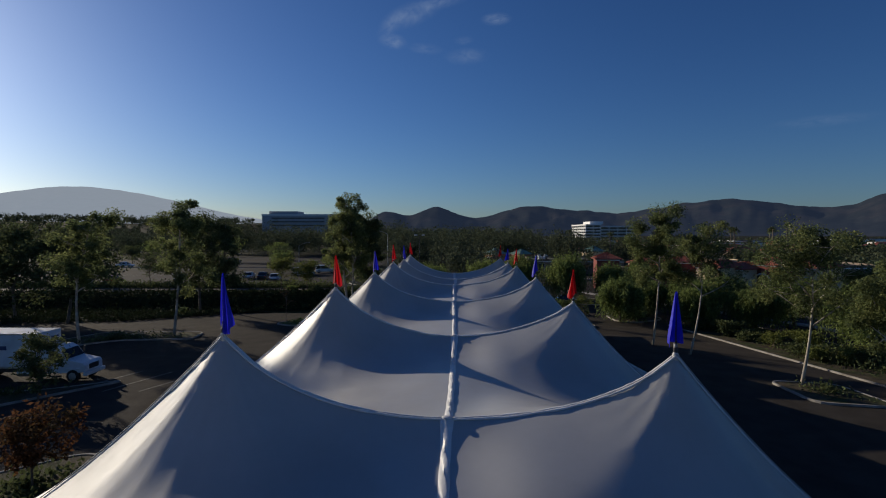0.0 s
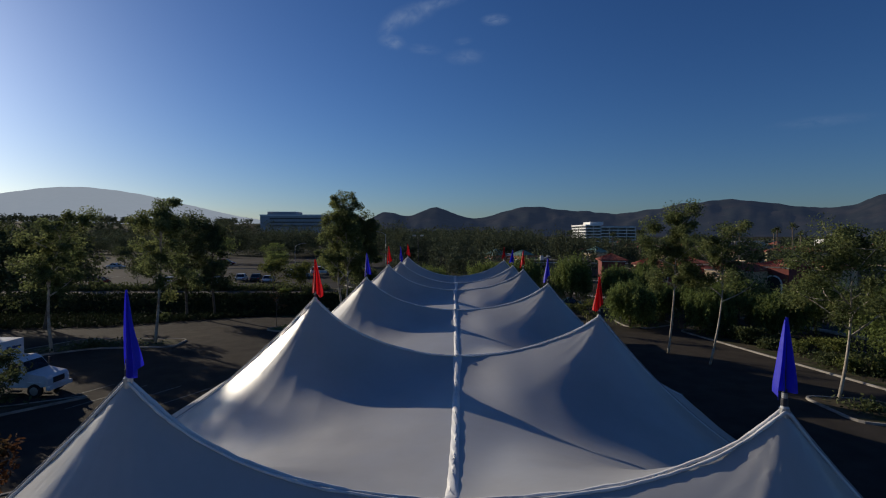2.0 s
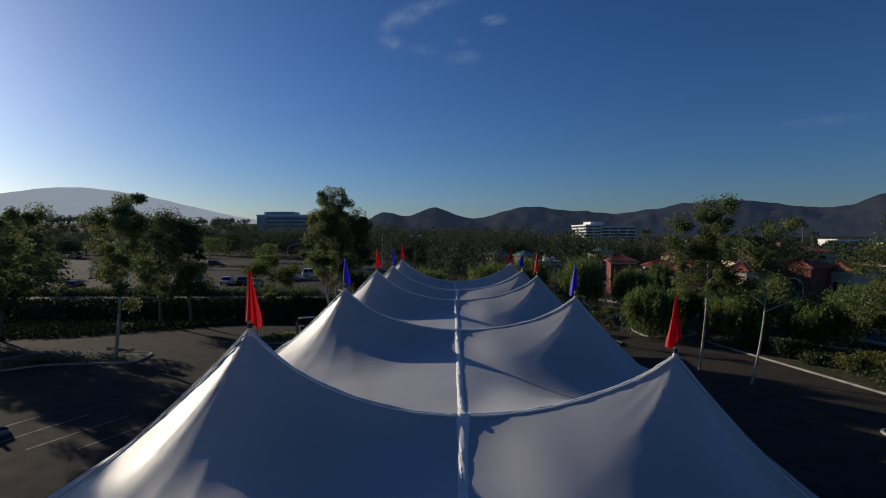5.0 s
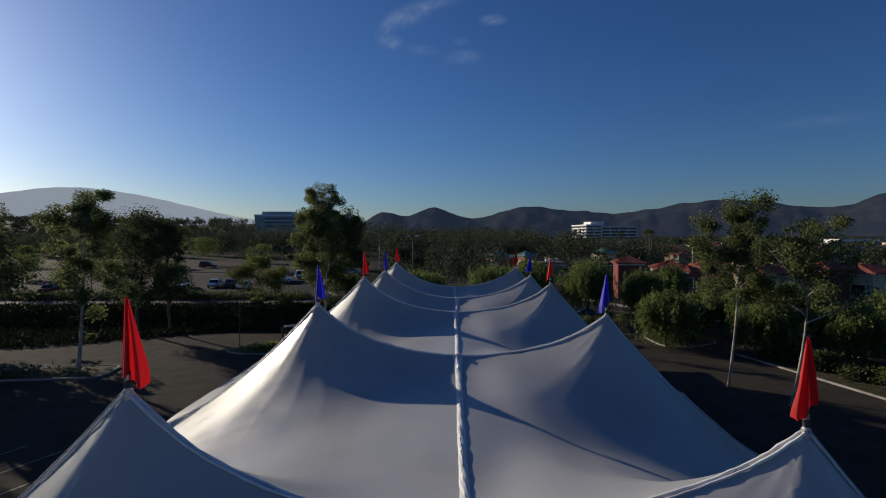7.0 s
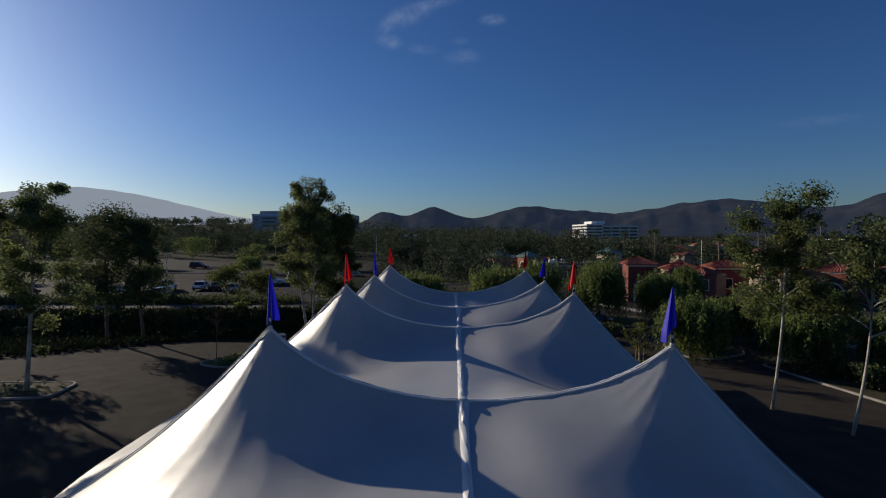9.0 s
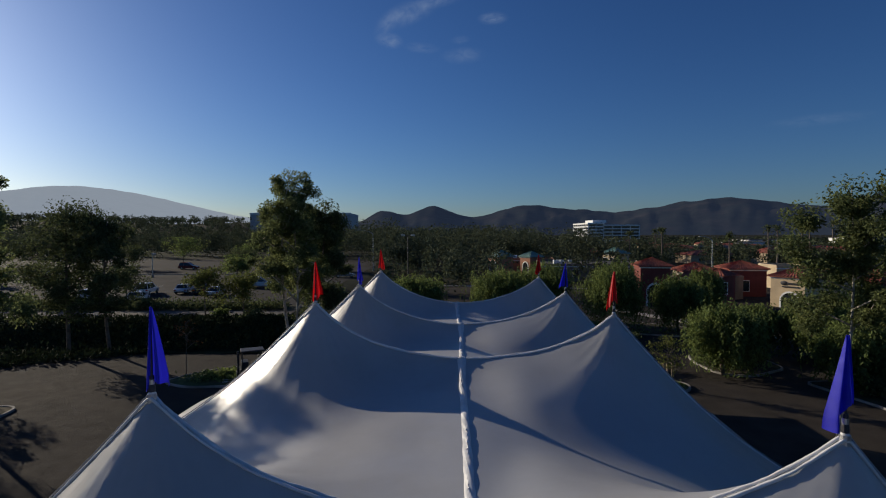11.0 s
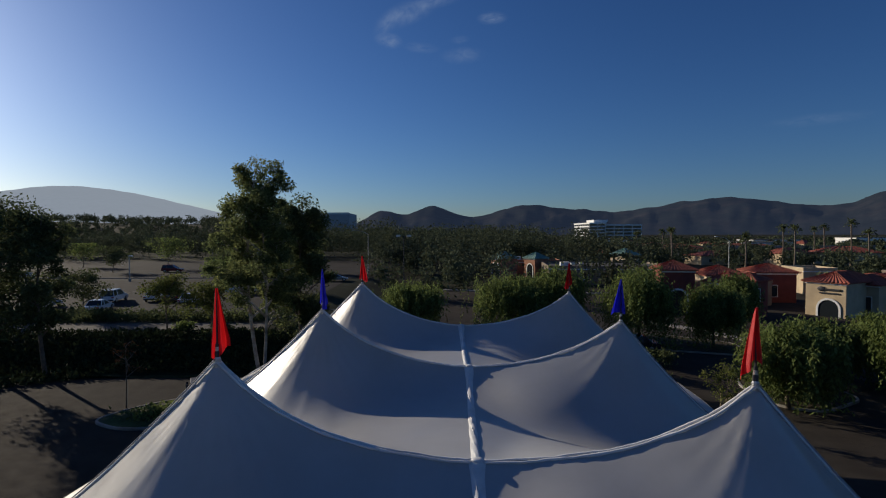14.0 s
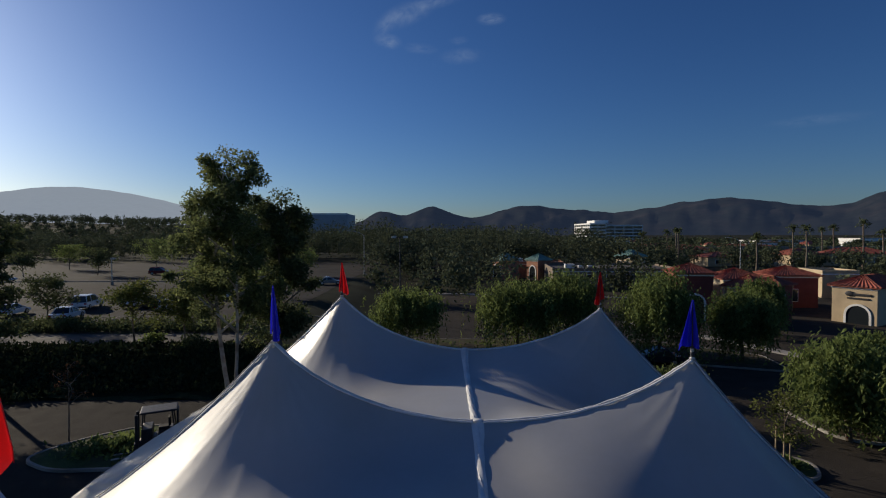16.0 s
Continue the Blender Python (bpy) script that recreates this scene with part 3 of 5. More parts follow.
def build_tree(name, x, y, height, width, label, seed, leaf="leaf_euc", bark="bark_pale", first=0.38, limbs=9, leaves=5000, size=0.29, droop=0.35, trunk=0.16,
               lean=(0.0, 0.0), clump=0.8, category="tree", twigs=4, forks=1, low=0.0):
    """Tapered trunk with limbs and twigs; leaf sprays gather in clumps round the twig ends."""
    rnd = random.Random(seed)
    rng = np.random.default_rng(seed)
    z0 = land(x, y)
    t = tagged(empty(name, pose(x, y, z0)), label, category)
    bm = bmesh.new()
    ends = []
    for f in range(forks):
        top = Vector((lean[0] + (rnd.uniform(-0.11, 0.11) * width if forks > 1 else 0), lean[1] + (rnd.uniform(-0.1, 0.1) * width if forks > 1 else 0), height * (0.88 - 0.1 * f)))
        base = Vector((rnd.uniform(-0.25, 0.25) * (f > 0), rnd.uniform(-0.25, 0.25) * (f > 0), -0.1))
        spine = limb(bm, base, top, trunk * (1 - 0.2 * f), trunk * 0.16, rnd, 0.05, 12, 9)
        ends.append((spine[-1], width * 0.16))
        for k in range(limbs):
            h = first + (0.93 - first) * (k + rnd.random() * 0.8) / limbs
            i = min(11, int(h * 12))
            a = spine[i].lerp(spine[i + 1], h * 12 - i)
            ang = 2.4 * k + rnd.uniform(-0.5, 0.5) + f * 1.3
            reach = width * 0.5 * (1.0 - 0.5 * max(0.0, (h - 0.6) / 0.4)) * rnd.uniform(0.55, 1.0)
            rise = reach * rnd.uniform(0.45, 1.1)
            b = a + Vector((math.cos(ang) * reach, math.sin(ang) * reach, min(rise, height * 0.97 - a.z)))
            r = trunk * (1 - h) * 0.7 + 0.02
            pts = limb(bm, a, b, r, 0.012, rnd, 0.14, 5, 6)
            ends.append((pts[-1], width * 0.13))
            for q in range(twigs):
                c = pts[2 + q % 3]
                e = c + Vector((rnd.gauss(0, 1), rnd.gauss(0, 1), rnd.gauss(0.35, 0.6))).normalized() * reach * rnd.uniform(0.3, 0.6)
                limb(bm, c, e, r * 0.4, 0.008, rnd, 0.1, 3, 4)
                ends.append((e, width * 0.11))
        if low and f == 0:
            for q in range(3):
                c = spine[3 + q]
                e = c + Vector((rnd.uniform(-1, 1), rnd.uniform(-1, 1), rnd.uniform(-0.4, 0.2))) * low
                limb(bm, c, e, 0.03, 0.008, rnd, 0.1, 3, 4)
                ends.append((e, 0.45))
    part("trunk", bm, M[bark], t, smooth=True)
    w = np.array([rnd.uniform(0.5, 1.5) for _ in ends])
    idx = rng.choice(len(ends), size=leaves, p=w / w.sum())
    c = np.array([tuple(e[0]) for e in ends])[idx]
    s = np.array([e[1] for e in ends])[idx][:, None] * clump
    off = rng.normal(size=(leaves, 3))
    off *= rng.random((leaves, 1)) ** 0.42 / np.linalg.norm(off, axis=1)[:, None]
    lump = np.array([rnd.uniform(0.55, 1.35) for _ in ends])[idx][:, None]
    off *= s * lump * 1.35 * np.array([1, 1, 0.78])
    off[:, 2] -= np.abs(rng.normal(size=leaves)) * droop * s[:, 0] * 0.8
    pts = c + off
    pts[:, 2] = np.clip(pts[:, 2], 0.4, height + 0.3)
    ob = new("crown", leaves_mesh("crown", pts, size, M[leaf], seed, droop))
    ob.parent = t
    return t


def build_weeper(x, y, height, width, label, seed, leaf="leaf_pepper", leaves=17500, category="tree"):
    """A pepper tree: short forked trunk and a rounded crown of hanging strands."""
    rnd = random.Random(seed)
    rng = np.random.default_rng(seed)
    t = tagged(empty("pepper_tree", pose(x, y, land(x, y))), label, category)
    bm = bmesh.new()
    fork = Vector((rnd.uniform(-0.2, 0.2), rnd.uniform(-0.2, 0.2), height * 0.3))
    limb(bm, (0, 0, -0.1), fork, 0.17, 0.12, rnd, 0.06, 4, 8)
    tips = []
    for k in range(13):
        ang = 2.4 * k + rnd.uniform(-0.4, 0.4)
        r = width * 0.5 * math.sqrt((k + 0.6) / 13) * rnd.uniform(0.75, 1.0)
        z = height * (0.93 - 0.30 * (r / (width * 0.5)) ** 2 + rnd.uniform(-0.10, 0.05))
        e = Vector((math.cos(ang) * r * 0.85, math.sin(ang) * r * 0.85, z))
        limb(bm, fork, e, 0.07, 0.012, rnd, 0.16, 5, 5)
        tips.append(e)
    part("trunk", bm, M["bark"], t, smooth=True)
    per = 16
    strands = leaves // per
    pts = []
    for s in range(strands):
        e = tips[rng.integers(len(tips))]
        o = rng.normal(size=3) * np.array([width * 0.10, width * 0.10, height * 0.07])
        ln = height * rng.uniform(0.15, 0.66)
        zs = e.z + o[2]
        for q in range(per):
            f = q / per
            pts.append((e.x * (1 + 0.12 * f) + o[0] + rng.normal() * 0.06, e.y * (1 + 0.12 * f) + o[1] + rng.normal() * 0.06, max(0.5, zs - ln * f)))
    ob = new("crown", leaves_mesh("crown", pts, 0.30, M[leaf], seed, 0.8, 0.40))
    ob.parent = t
    return t


EUC = "tall pale-barked eucalyptus with sparse grey-green foliage"
DARK = "dense dark green tree on the bank"
PEP = "weeping pepper tree with feathery green foliage"
build_tree("eucalyptus", -29.4, 55.0, 16.3, 7.0, EUC + " in a kerbed island", 1, leaves=24000, size=0.21, low=1.6, lean=(0.9, 0), clump=0.7, limbs=12)
build_tree("eucalyptus", -36.7, 50.8, 15.0, 7.0, EUC + " and a leaning stem", 2, leaves=17000, size=0.21, lean=(1.9, 0), limbs=12, clump=0.62)
build_tree("dark_tree", -34.5, 71.6, 15.2, 8.4, DARK, 3, "leaf_dark", "bark", 0.25, 12, 15000, 0.28, clump=1.05, trunk=0.2)
build_tree("dark_tree", -30.8, 71.8, 14.6, 4.8, DARK, 4, "leaf_dark", "bark", 0.25, 10, 10000, 0.28, clump=1.05, trunk=0.18)
build_tree("dark_tree", -47.0, 63.0, 12.6, 10.0, DARK, 5, "leaf_dark", "bark", 0.25, 12, 8000, 0.45, clump=1.05, trunk=0.2)
build_tree("dark_tree", -56.0, 66.0, 13.0, 10.0, DARK, 6, "leaf_dark", "bark", 0.25, 12, 8000, 0.45, clump=1.05, trunk=0.2)
build_tree("dark_tree", -67.0, 71.0, 12.5, 11.0, DARK, 7, "leaf_dark", "bark", 0.25, 12, 8000, 0.45, clump=1.05, trunk=0.2)
build_tree("eucalyptus", -12.7, 68.6, 18.9, 6.2, "tall dense eucalyptus with a pale twin trunk", 8, leaves=46000, size=0.2, first=0.3, limbs=17, clump=0.72, forks=2)
build_tree("dark_tree", -10.5, 72.0, 15.8, 5.2, "tall dark green tree behind a eucalyptus", 9, "leaf_dark", "bark", 0.3, 13, 26000, 0.25, clump=1.0, trunk=0.2)
build_tree("eucalyptus", 21.2, 50.8, 15.4, 6.2, EUC, 10, leaves=26000, size=0.19, first=0.42, lean=(0.5, 0), clump=0.82, trunk=0.11, limbs=12)
build_tree("eucalyptus", 22.9, 46.6, 13.2, 7.0, EUC + " and bare white limbs", 11, leaves=13000, size=0.19, first=0.45, lean=(1.2, 0.6), clump=0.68, trunk=0.10, limbs=11)
build_tree("eucalyptus", 26.4, 37.0, 12.6, 8.0, EUC + " and bare white limbs", 12, leaves=20000, size=0.19, first=0.4, lean=(0.8, 0.5), clump=0.72, trunk=0.12, limbs=12)
build_tree("eucalyptus", 26.6, 28.6, 10.6, 6.5, EUC, 13, leaves=16000, size=0.19, first=0.4, lean=(0.5, 1.5), clump=0.75, trunk=0.11)
for k, (x, y, h, w) in enumerate([(22.6, 64.0, 5.8, 5.8), (-2.6, 86.5, 6.2, 8.0), (8.0, 86.5, 7.3, 8.4), (13.6, 89.0, 7.6, 7.5), (19.8, 81.6, 8.2, 7.0),
                                  (27.2, 81.3, 6.3, 5.4), (30.5, 60.5, 5.4, 5.5), (35.5, 57.5, 5.2, 5.5), (40.0, 47.0, 7.4, 7.5), (33.0, 68.0, 5.6, 6.5),
                                  (39.0, 70.0, 5.8, 6.0), (42.0, 60.0, 6.2, 6.5), (45.0, 52.0, 6.6, 7.0), (29.0, 70.5, 4.8, 4.6), (36.0, 92.0, 6.2, 5.0)]):
    build_weeper(x, y, h, w, PEP, 40 + k)
for k, (x, y, h, w, lf) in enumerate([(-25.6, 80.0, 5.6, 5.0, "leaf_yellow"), (-21.6, 80.6, 5.2, 4.6, "leaf_yellow"), (-40.0, 89.0, 5.2, 5.0, "leaf_dark"),
                                      (-16.5, 84.0, 5.2, 4.4, "leaf_yellow"), (-52.0, 90.0, 5.5, 5.5, "leaf_dark"), (-66.0, 92.0, 5.5, 5.5, "leaf_dark")]):
    build_tree("small_tree", x, y, h, w, "small round parking-lot tree with " + ("yellowing leaves" if lf == "leaf_yellow" else "green leaves"), 70 + k, lf, "bark", 0.35, 9, 3000, 0.26, trunk=0.09, clump=1.1)


def hillside():
    nu, nv = 60, 20
    vs = []
    for j in range(nv):
        for i in range(nu):
            x, y = -900 + 800 * i / (nu - 1), 330 + 500 * j / (nv - 1)
            f = smooth(j / (nv - 1) * 1.4) * smooth((nu - 1 - i) / 14) * (0.8 + 0.3 * noise.noise((x * 0.004, y * 0.004, 2)))
            vs.append((x, y, 34 * f - 1.0))
    return tagged(new("hillside", grid_mesh("hillside", vs, nu, nv, M["plain"])), "low wooded hillside across the valley", "hill", kind="structure")


hillside()


def hill_z(x, y):
    j, i = (y - 330) / 500, (x + 900) / 800
    if not (0 < j < 1 and 0 < i < 1):
        return 0.0
    return max(0.0, 34 * smooth(j * 1.4) * smooth((1 - i) * 59 / 14) * (0.8 + 0.3 * noise.noise((x * 0.004, y * 0.004, 2))) - 1.0)


def far_woods():
    """Belts of distant trees: lobed clumps of leaf sprays, one object."""
    rng = np.random.default_rng(5)
    pts = []
    for k in range(3600):
        y = 112 + 640 * rng.random() ** 1.5
        x = rng.uniform(-1.0, 1.0) * y
        keep = 1.0
        if -172 < x < -18 and y < 206:
            keep = 0.0
        if -18 <= x < 5 and y < 165:
            keep = 0.25
        if 5 <= x and y < 190:
            keep = (0.12 if y > 118 else 0.0) if x < 95 else 0.5
        if x > 60 and y >= 190:
            keep = 0.8
        if rng.random() > keep:
            continue
        h = rng.uniform(4.5, 9.5) + y * 0.008 if x < 60 else rng.uniform(3.0, 7.0)
        if abs(x) < 110 and y > 190:
            h = h * 1.22 + 1.0
        if y > 330 and x < -100:
            h *= 0.75
        w = h * rng.uniform(0.38, 0.65)
        lobes = rng.normal(size=(6, 3)) * np.array([w * 0.38, w * 0.38, h * 0.17]) + np.array([0, 0, h * 0.58])
        n = 420 if y < 300 else 150
        p = lobes[rng.integers(6, size=n)] + rng.normal(size=(n, 3)) * np.array([w * 0.2, w * 0.2, h * 0.12])
        p[:, 2] = np.clip(p[:, 2], 0.3, h * 1.05)
        pts.append((p + np.array([x, y, land(x, y) + hill_z(x, y)]), y))
    near = np.concatenate([p for p, y in pts if y < 300])
    far = np.concatenate([p for p, y in pts if y >= 300])
    for p, size in ((near, 0.58), (far, 1.35)):
        tagged(new("far_woods", leaves_mesh("far_woods", p, size, M["leaf_far"], 6, 0.1, 0.7)), "belt of dark green trees across the valley", "trees", kind="stuff")


far_woods()
# extra trees near the tent's sunny side; first four are unseen, added for shade
for k, (x, y, h) in enumerate([(-53.2, 54.1, 26.5), (-46.0, 34.0, 16.0), (-57.0, 52.5, 15.5), (-52.0, 29.0, 14.5)]):
    build_tree("eucalyptus", x, y, h, 5.6 if k < 1 else 7.5, EUC, 20 + k, leaves=12000 if k < 1 else 6500, clump=1.0, first=0.74 if k < 1 else 0.4, limbs=13, trunk=0.22)
build_tree("small_tree", -27.0, 33.4, 5.0, 3.2, "small dark tree in a kerbed island", 90, "leaf_dark", "bark", 0.3, 8, 2600, 0.24, trunk=0.08, clump=1.1)
build_tree("small_tree", -17.6, 21.4, 3.9, 3.6, "small tree with rust-brown autumn leaves", 91, "leaf_rust", "bark", 0.3, 9, 2600, 0.22, trunk=0.06, clump=1.1)
build_tree("sapling", -20.2, 64.8, 5.0, 2.0, "thin nearly bare sapling in a kerbed island", 92, "leaf_rust", "bark", 0.4, 7, 260, 0.16, trunk=0.045, clump=1.0)
build_tree("sapling", 16.6, 60.6, 4.4, 2.6, "young staked tree with thin foliage", 93, "leaf_yellow", "bark", 0.35, 8, 1300, 0.16, trunk=0.05, clump=1.0)
for k, (x, y, h, w) in enumerate([(-79, 155, 6, 8), (-100, 175, 6.5, 8), (-72, 167, 8, 11), (-92, 150, 5.5, 7), (-120, 160, 6, 8), (-58, 178, 6, 8), (-45, 140, 5.5, 7), (-38, 120, 5, 6), (-85, 118, 5, 6),
                                  (-110, 125, 5.5, 7), (-30, 150, 6, 8), (-24, 112, 5, 6)]):
    build_tree("small_tree", x, y, h, w, "round green parking-lot tree", 120 + k, "leaf_pepper" if k % 3 else "leaf_dark", "bark", 0.3, 9, 2200, 0.42, trunk=0.12, clump=1.15)


# ---- kerbs, islands, walks ----
def flat_fan(pts, z):
    bm = bmesh.new()
    bm.faces.new([bm.verts.new((x, y, land(x, y) + z)) for x, y in pts])
    bmesh.ops.triangulate(bm, faces=bm.faces[:])
    return bm


def rounded(pts, r=1.0, n=5):
    out = []
    c = [Vector((*p, 0)) for p in pts]
    for k, p in enumerate(c):
        a, b = c[k - 1], c[(k + 1) % len(c)]
        ra = min(r, (a - p).length * 0.45)
        rb = min(r, (b - p).length * 0.45)
        s, e = p + (a - p).normalized() * ra, p + (b - p).normalized() * rb
        for i in range(n + 1):
            f = i / n
            q = s * (1 - f) ** 2 + p * 2 * f * (1 - f) + e * f * f
            out.append((q.x, q.y))
    return out


def ribbon(pts, width, z0, z1, closed=False):
    """A kerb-like bar along a line on the ground."""
    bm = bmesh.new()
    rows = []
    n = len(pts)
    for k in range(n):
        a = Vector((*pts[k - 1 if (closed or k) else 0], 0))
        b = Vector((*pts[(k + 1) % n if closed else min(n - 1, k + 1)], 0))
        d = (b - a).normalized()
        s = Vector((-d.y, d.x, 0)) * width / 2
        p = Vector((*pts[k], land(*pts[k])))
        rows.append([bm.verts.new(p + v) for v in (-s + Vector((0, 0, z0)), -s * 0.85 + Vector((0, 0, z1)), s * 0.85 + Vector((0, 0, z1)), s + Vector((0, 0, z0)))])
    for k in range(n if closed else n - 1):
        a, b = rows[k], rows[(k + 1) % n]
        for i in range(3):
            bm.faces.new((a[i], b[i], b[i + 1], a[i + 1]))
    return bm


def litter(name, inside, count, size, mat, seed, label, category, lift=0.15, spread=0.12):
    rng = np.random.default_rng(seed)
    pts = []
    while len(pts) < count:
        x, y = inside(rng)
        pts.append((x, y, land(x, y) + lift + abs(rng.normal()) * spread))
    return tagged(new(name, leaves_mesh(name, pts, size, M[mat], seed, -0.25, 0.5)), label, category, kind="stuff")


def island(pts, label, seed, plants=900, mat="soil", leaf="leaf_dark", high=0.25):
    ring = rounded(pts)
    tagged(new("planting_island", mesh_of(flat_fan(ring, 0.12), "planting_island", M[mat])), label, "island", kind="structure")
    ob = new("kerb", mesh_of(ribbon(ring, 0.16, 0.0, 0.16, True), "kerb", M["concrete"]))
    tagged(ob, "pale concrete kerb round a planting island", "kerb", kind="structure")
    if plants:
        xs, ys = [p[0] for p in pts], [p[1] for p in pts]
        cx, cy = sum(xs) / len(xs), sum(ys) / len(ys)

        def inside(rng):
            k = rng.integers(len(pts))
            a, b = Vector((*pts[k], 0)), Vector((*pts[(k + 1) % len(pts)], 0))
            q = a.lerp(b, rng.random()).lerp(Vector((cx, cy, 0)), 0.15 + 0.85 * math.sqrt(rng.random()))
            return q.x, q.y
        litter("ground_cover", inside, plants, 0.28, leaf, seed, "low scrubby ground cover in a planting island", "plants", 0.12, high)


island([(-27.0, 57.0), (-26.6, 53.4), (-34.0, 52.6), (-38.6, 48.4), (-41.5, 49.0), (-38.0, 56.8)], "bare planting island under eucalyptus trees", 201, 700)
island([(-20.8, 62.3), (-19.6, 64.6), (-17.4, 66.5), (-13.2, 67.4), (-12.0, 63.4), (-14.0, 61.3), (-18.4, 61.0)], "grassy planting island beside the tent", 202, 1500, "grass", "leaf_pepper", 0.15)
island([(-24.0, 38.2), (-30.0, 31.0), (-36.0, 31.0), (-36.0, 34.6), (-28.6, 35.6)], "dark planting island near the truck", 203, 500)
island([(-15.2, 24.0), (-15.0, 19.0), (-19.5, 18.0), (-22.0, 22.0), (-18.0, 25.4)], "dark planting island with a small tree", 204, 600)
island([(22.1, 68.0), (22.2, 64.2), (24.4, 63.2), (28.6, 65.5), (28.6, 70.6), (23.0, 70.6)], "planting island with a pepper tree and low shrubs", 205, 1500, "soil", "leaf_dark", 0.35)
island([(15.0, 61.8), (15.4, 59.6), (17.8, 59.6), (18.6, 61.4), (17.0, 62.6)], "small planting island with a staked tree", 206, 500, "grass", "leaf_pepper", 0.15)
island([(27.3, 61.8), (33.4, 31.0), (36.0, 12.0), (44.0, 12.0), (42.0, 40.0), (37.0, 62.0)], "long planting strip with shrubs beside the lot", 207, 6000, "soil", "leaf_dark", 0.45)
island([(24.6, 38.0), (24.6, 33.0), (29.4, 32.0), (29.0, 37.0)], "bare planting island under eucalyptus trees", 209, 300, "soil")
island([(-8.0, 83.0), (4.0, 83.0), (16.0, 84.5), (22.0, 80.0), (29.0, 77.5), (30.0, 83.0), (20.0, 91.0), (-6.0, 91.0)], "planting strip with pepper trees beyond the tent", 210, 3000, "soil", "leaf_pepper", 0.3)

for name, pts, w, label in [("walk_far", [(24.0, 101.0), (30.0, 90.0), (37.0, 76.0), (44.0, 62.0), (50.0, 40.0)], 1.7, "pale concrete walk before the shops"),
                            ("walk_near", [(-1.0, 133.0), (25.0, 127.0), (60.0, 120.0)], 1.6, "pale concrete walk across the road")]:
    tagged(new(name, mesh_of(ribbon(pts, w, 0.03, 0.13), name, M["concrete"])), label, "walk", kind="structure")
for pts in ([(-17.0, 79.5), (-60.0, 79.5), (-120.0, 79.5)], [(-19.0, 89.75), (-60.0, 89.75), (-150.0, 89.75)], [(-17.5, 96.0), (-12.0, 97.5), (-8.0, 104.0)], [(-17.5, 94.0), (-15.5, 90.0), (-17.5, 87.0)],
            [(-90.0, 138.0), (-50.0, 138.0), (-22.0, 136.0)], [(-20.0, 120.0), (-10.0, 128.0), (6.0, 131.0)]):
    tagged(new("kerb", mesh_of(ribbon(pts, 0.2, 0.0, 0.18), "kerb", M["concrete"])), "pale concrete kerb", "kerb", kind="structure")
# painted bay lines
lines = bmesh.new()
for x0, y0, x1, y1 in [(-24.5 + 2.6 * k, 41.0 - 0.2 * k, -26.8 + 2.6 * k, 35.6) for k in range(5)] + [(-60 + 2.7 * k, 90.0, -60.6 + 2.7 * k, 95.0) for k in range(14)] + [(-100 + 2.7 * k, 110.0, -100.6 + 2.7 * k, 115.0) for k in range(20)]:
    d = Vector((x1 - x0, y1 - y0, 0)).normalized()
    s = Vector((-d.y, d.x, 0)) * 0.055
    z = 0.026 if y0 < 80 else 2.042
    a, b = Vector((x0, y0, z)), Vector((x1, y1, z))
    lines.faces.new([lines.verts.new(v) for v in (a - s, b - s, b + s, a + s)])
tagged(new("parking_lines", mesh_of(lines, "parking_lines", M["paint"])), "faded white parking bay lines", "road marking", kind="structure")
def on_bank(r):
    x = r.uniform(-95, -11)
    return x, r.uniform(min(bank_foot(x), 72.5), 79.3)


litter("ivy", on_bank, 52000, 0.34, "ivy", 301, "dense dark ivy on the bank", "plants", 0.10, 0.16)
litter("hedge", lambda r: (r.uniform(-110, -19), r.uniform(85.2, 89.2)), 21000, 0.36, "leaf_dark", 302, "low clipped dark hedge before the parking lot", "hedge", 0.05, 0.4)
litter("verge_plants", lambda r: (r.uniform(-22, -12), r.uniform(77.3, 79.2)), 1800, 0.26, "leaf_pepper", 303, "low grassy plants on the verge", "plants", 0.03, 0.12)


# ---- shrubs ----
def build_shrub(x, y, h, w, leaf, seed, label):
    rng = np.random.default_rng(seed)
    rnd = random.Random(seed)
    t = tagged(empty("shrub", pose(x, y, land(x, y))), label, "shrub")
    bm = bmesh.new()
    tips = []
    for k in range(7):
        e = Vector((rnd.uniform(-0.4, 0.4) * w, rnd.uniform(-0.4, 0.4) * w, h * rnd.uniform(0.45, 0.9)))
        limb(bm, (0, 0, 0), e, 0.035, 0.01, rnd, 0.1, 3, 4)
        tips.append(tuple(e))
    part("stems", bm, M["bark"], t)
    n = int(420 * w)
    p = np.array(tips)[rng.integers(7, size=n)] + rng.normal(size=(n, 3)) * np.array([w * 0.16, w * 0.16, h * 0.2])
    p[:, 2] = np.clip(p[:, 2], 0.05, h)
    ob = new("foliage", leaves_mesh("foliage", p, 0.24, M[leaf], seed, 0.1))
    ob.parent = t
    return t


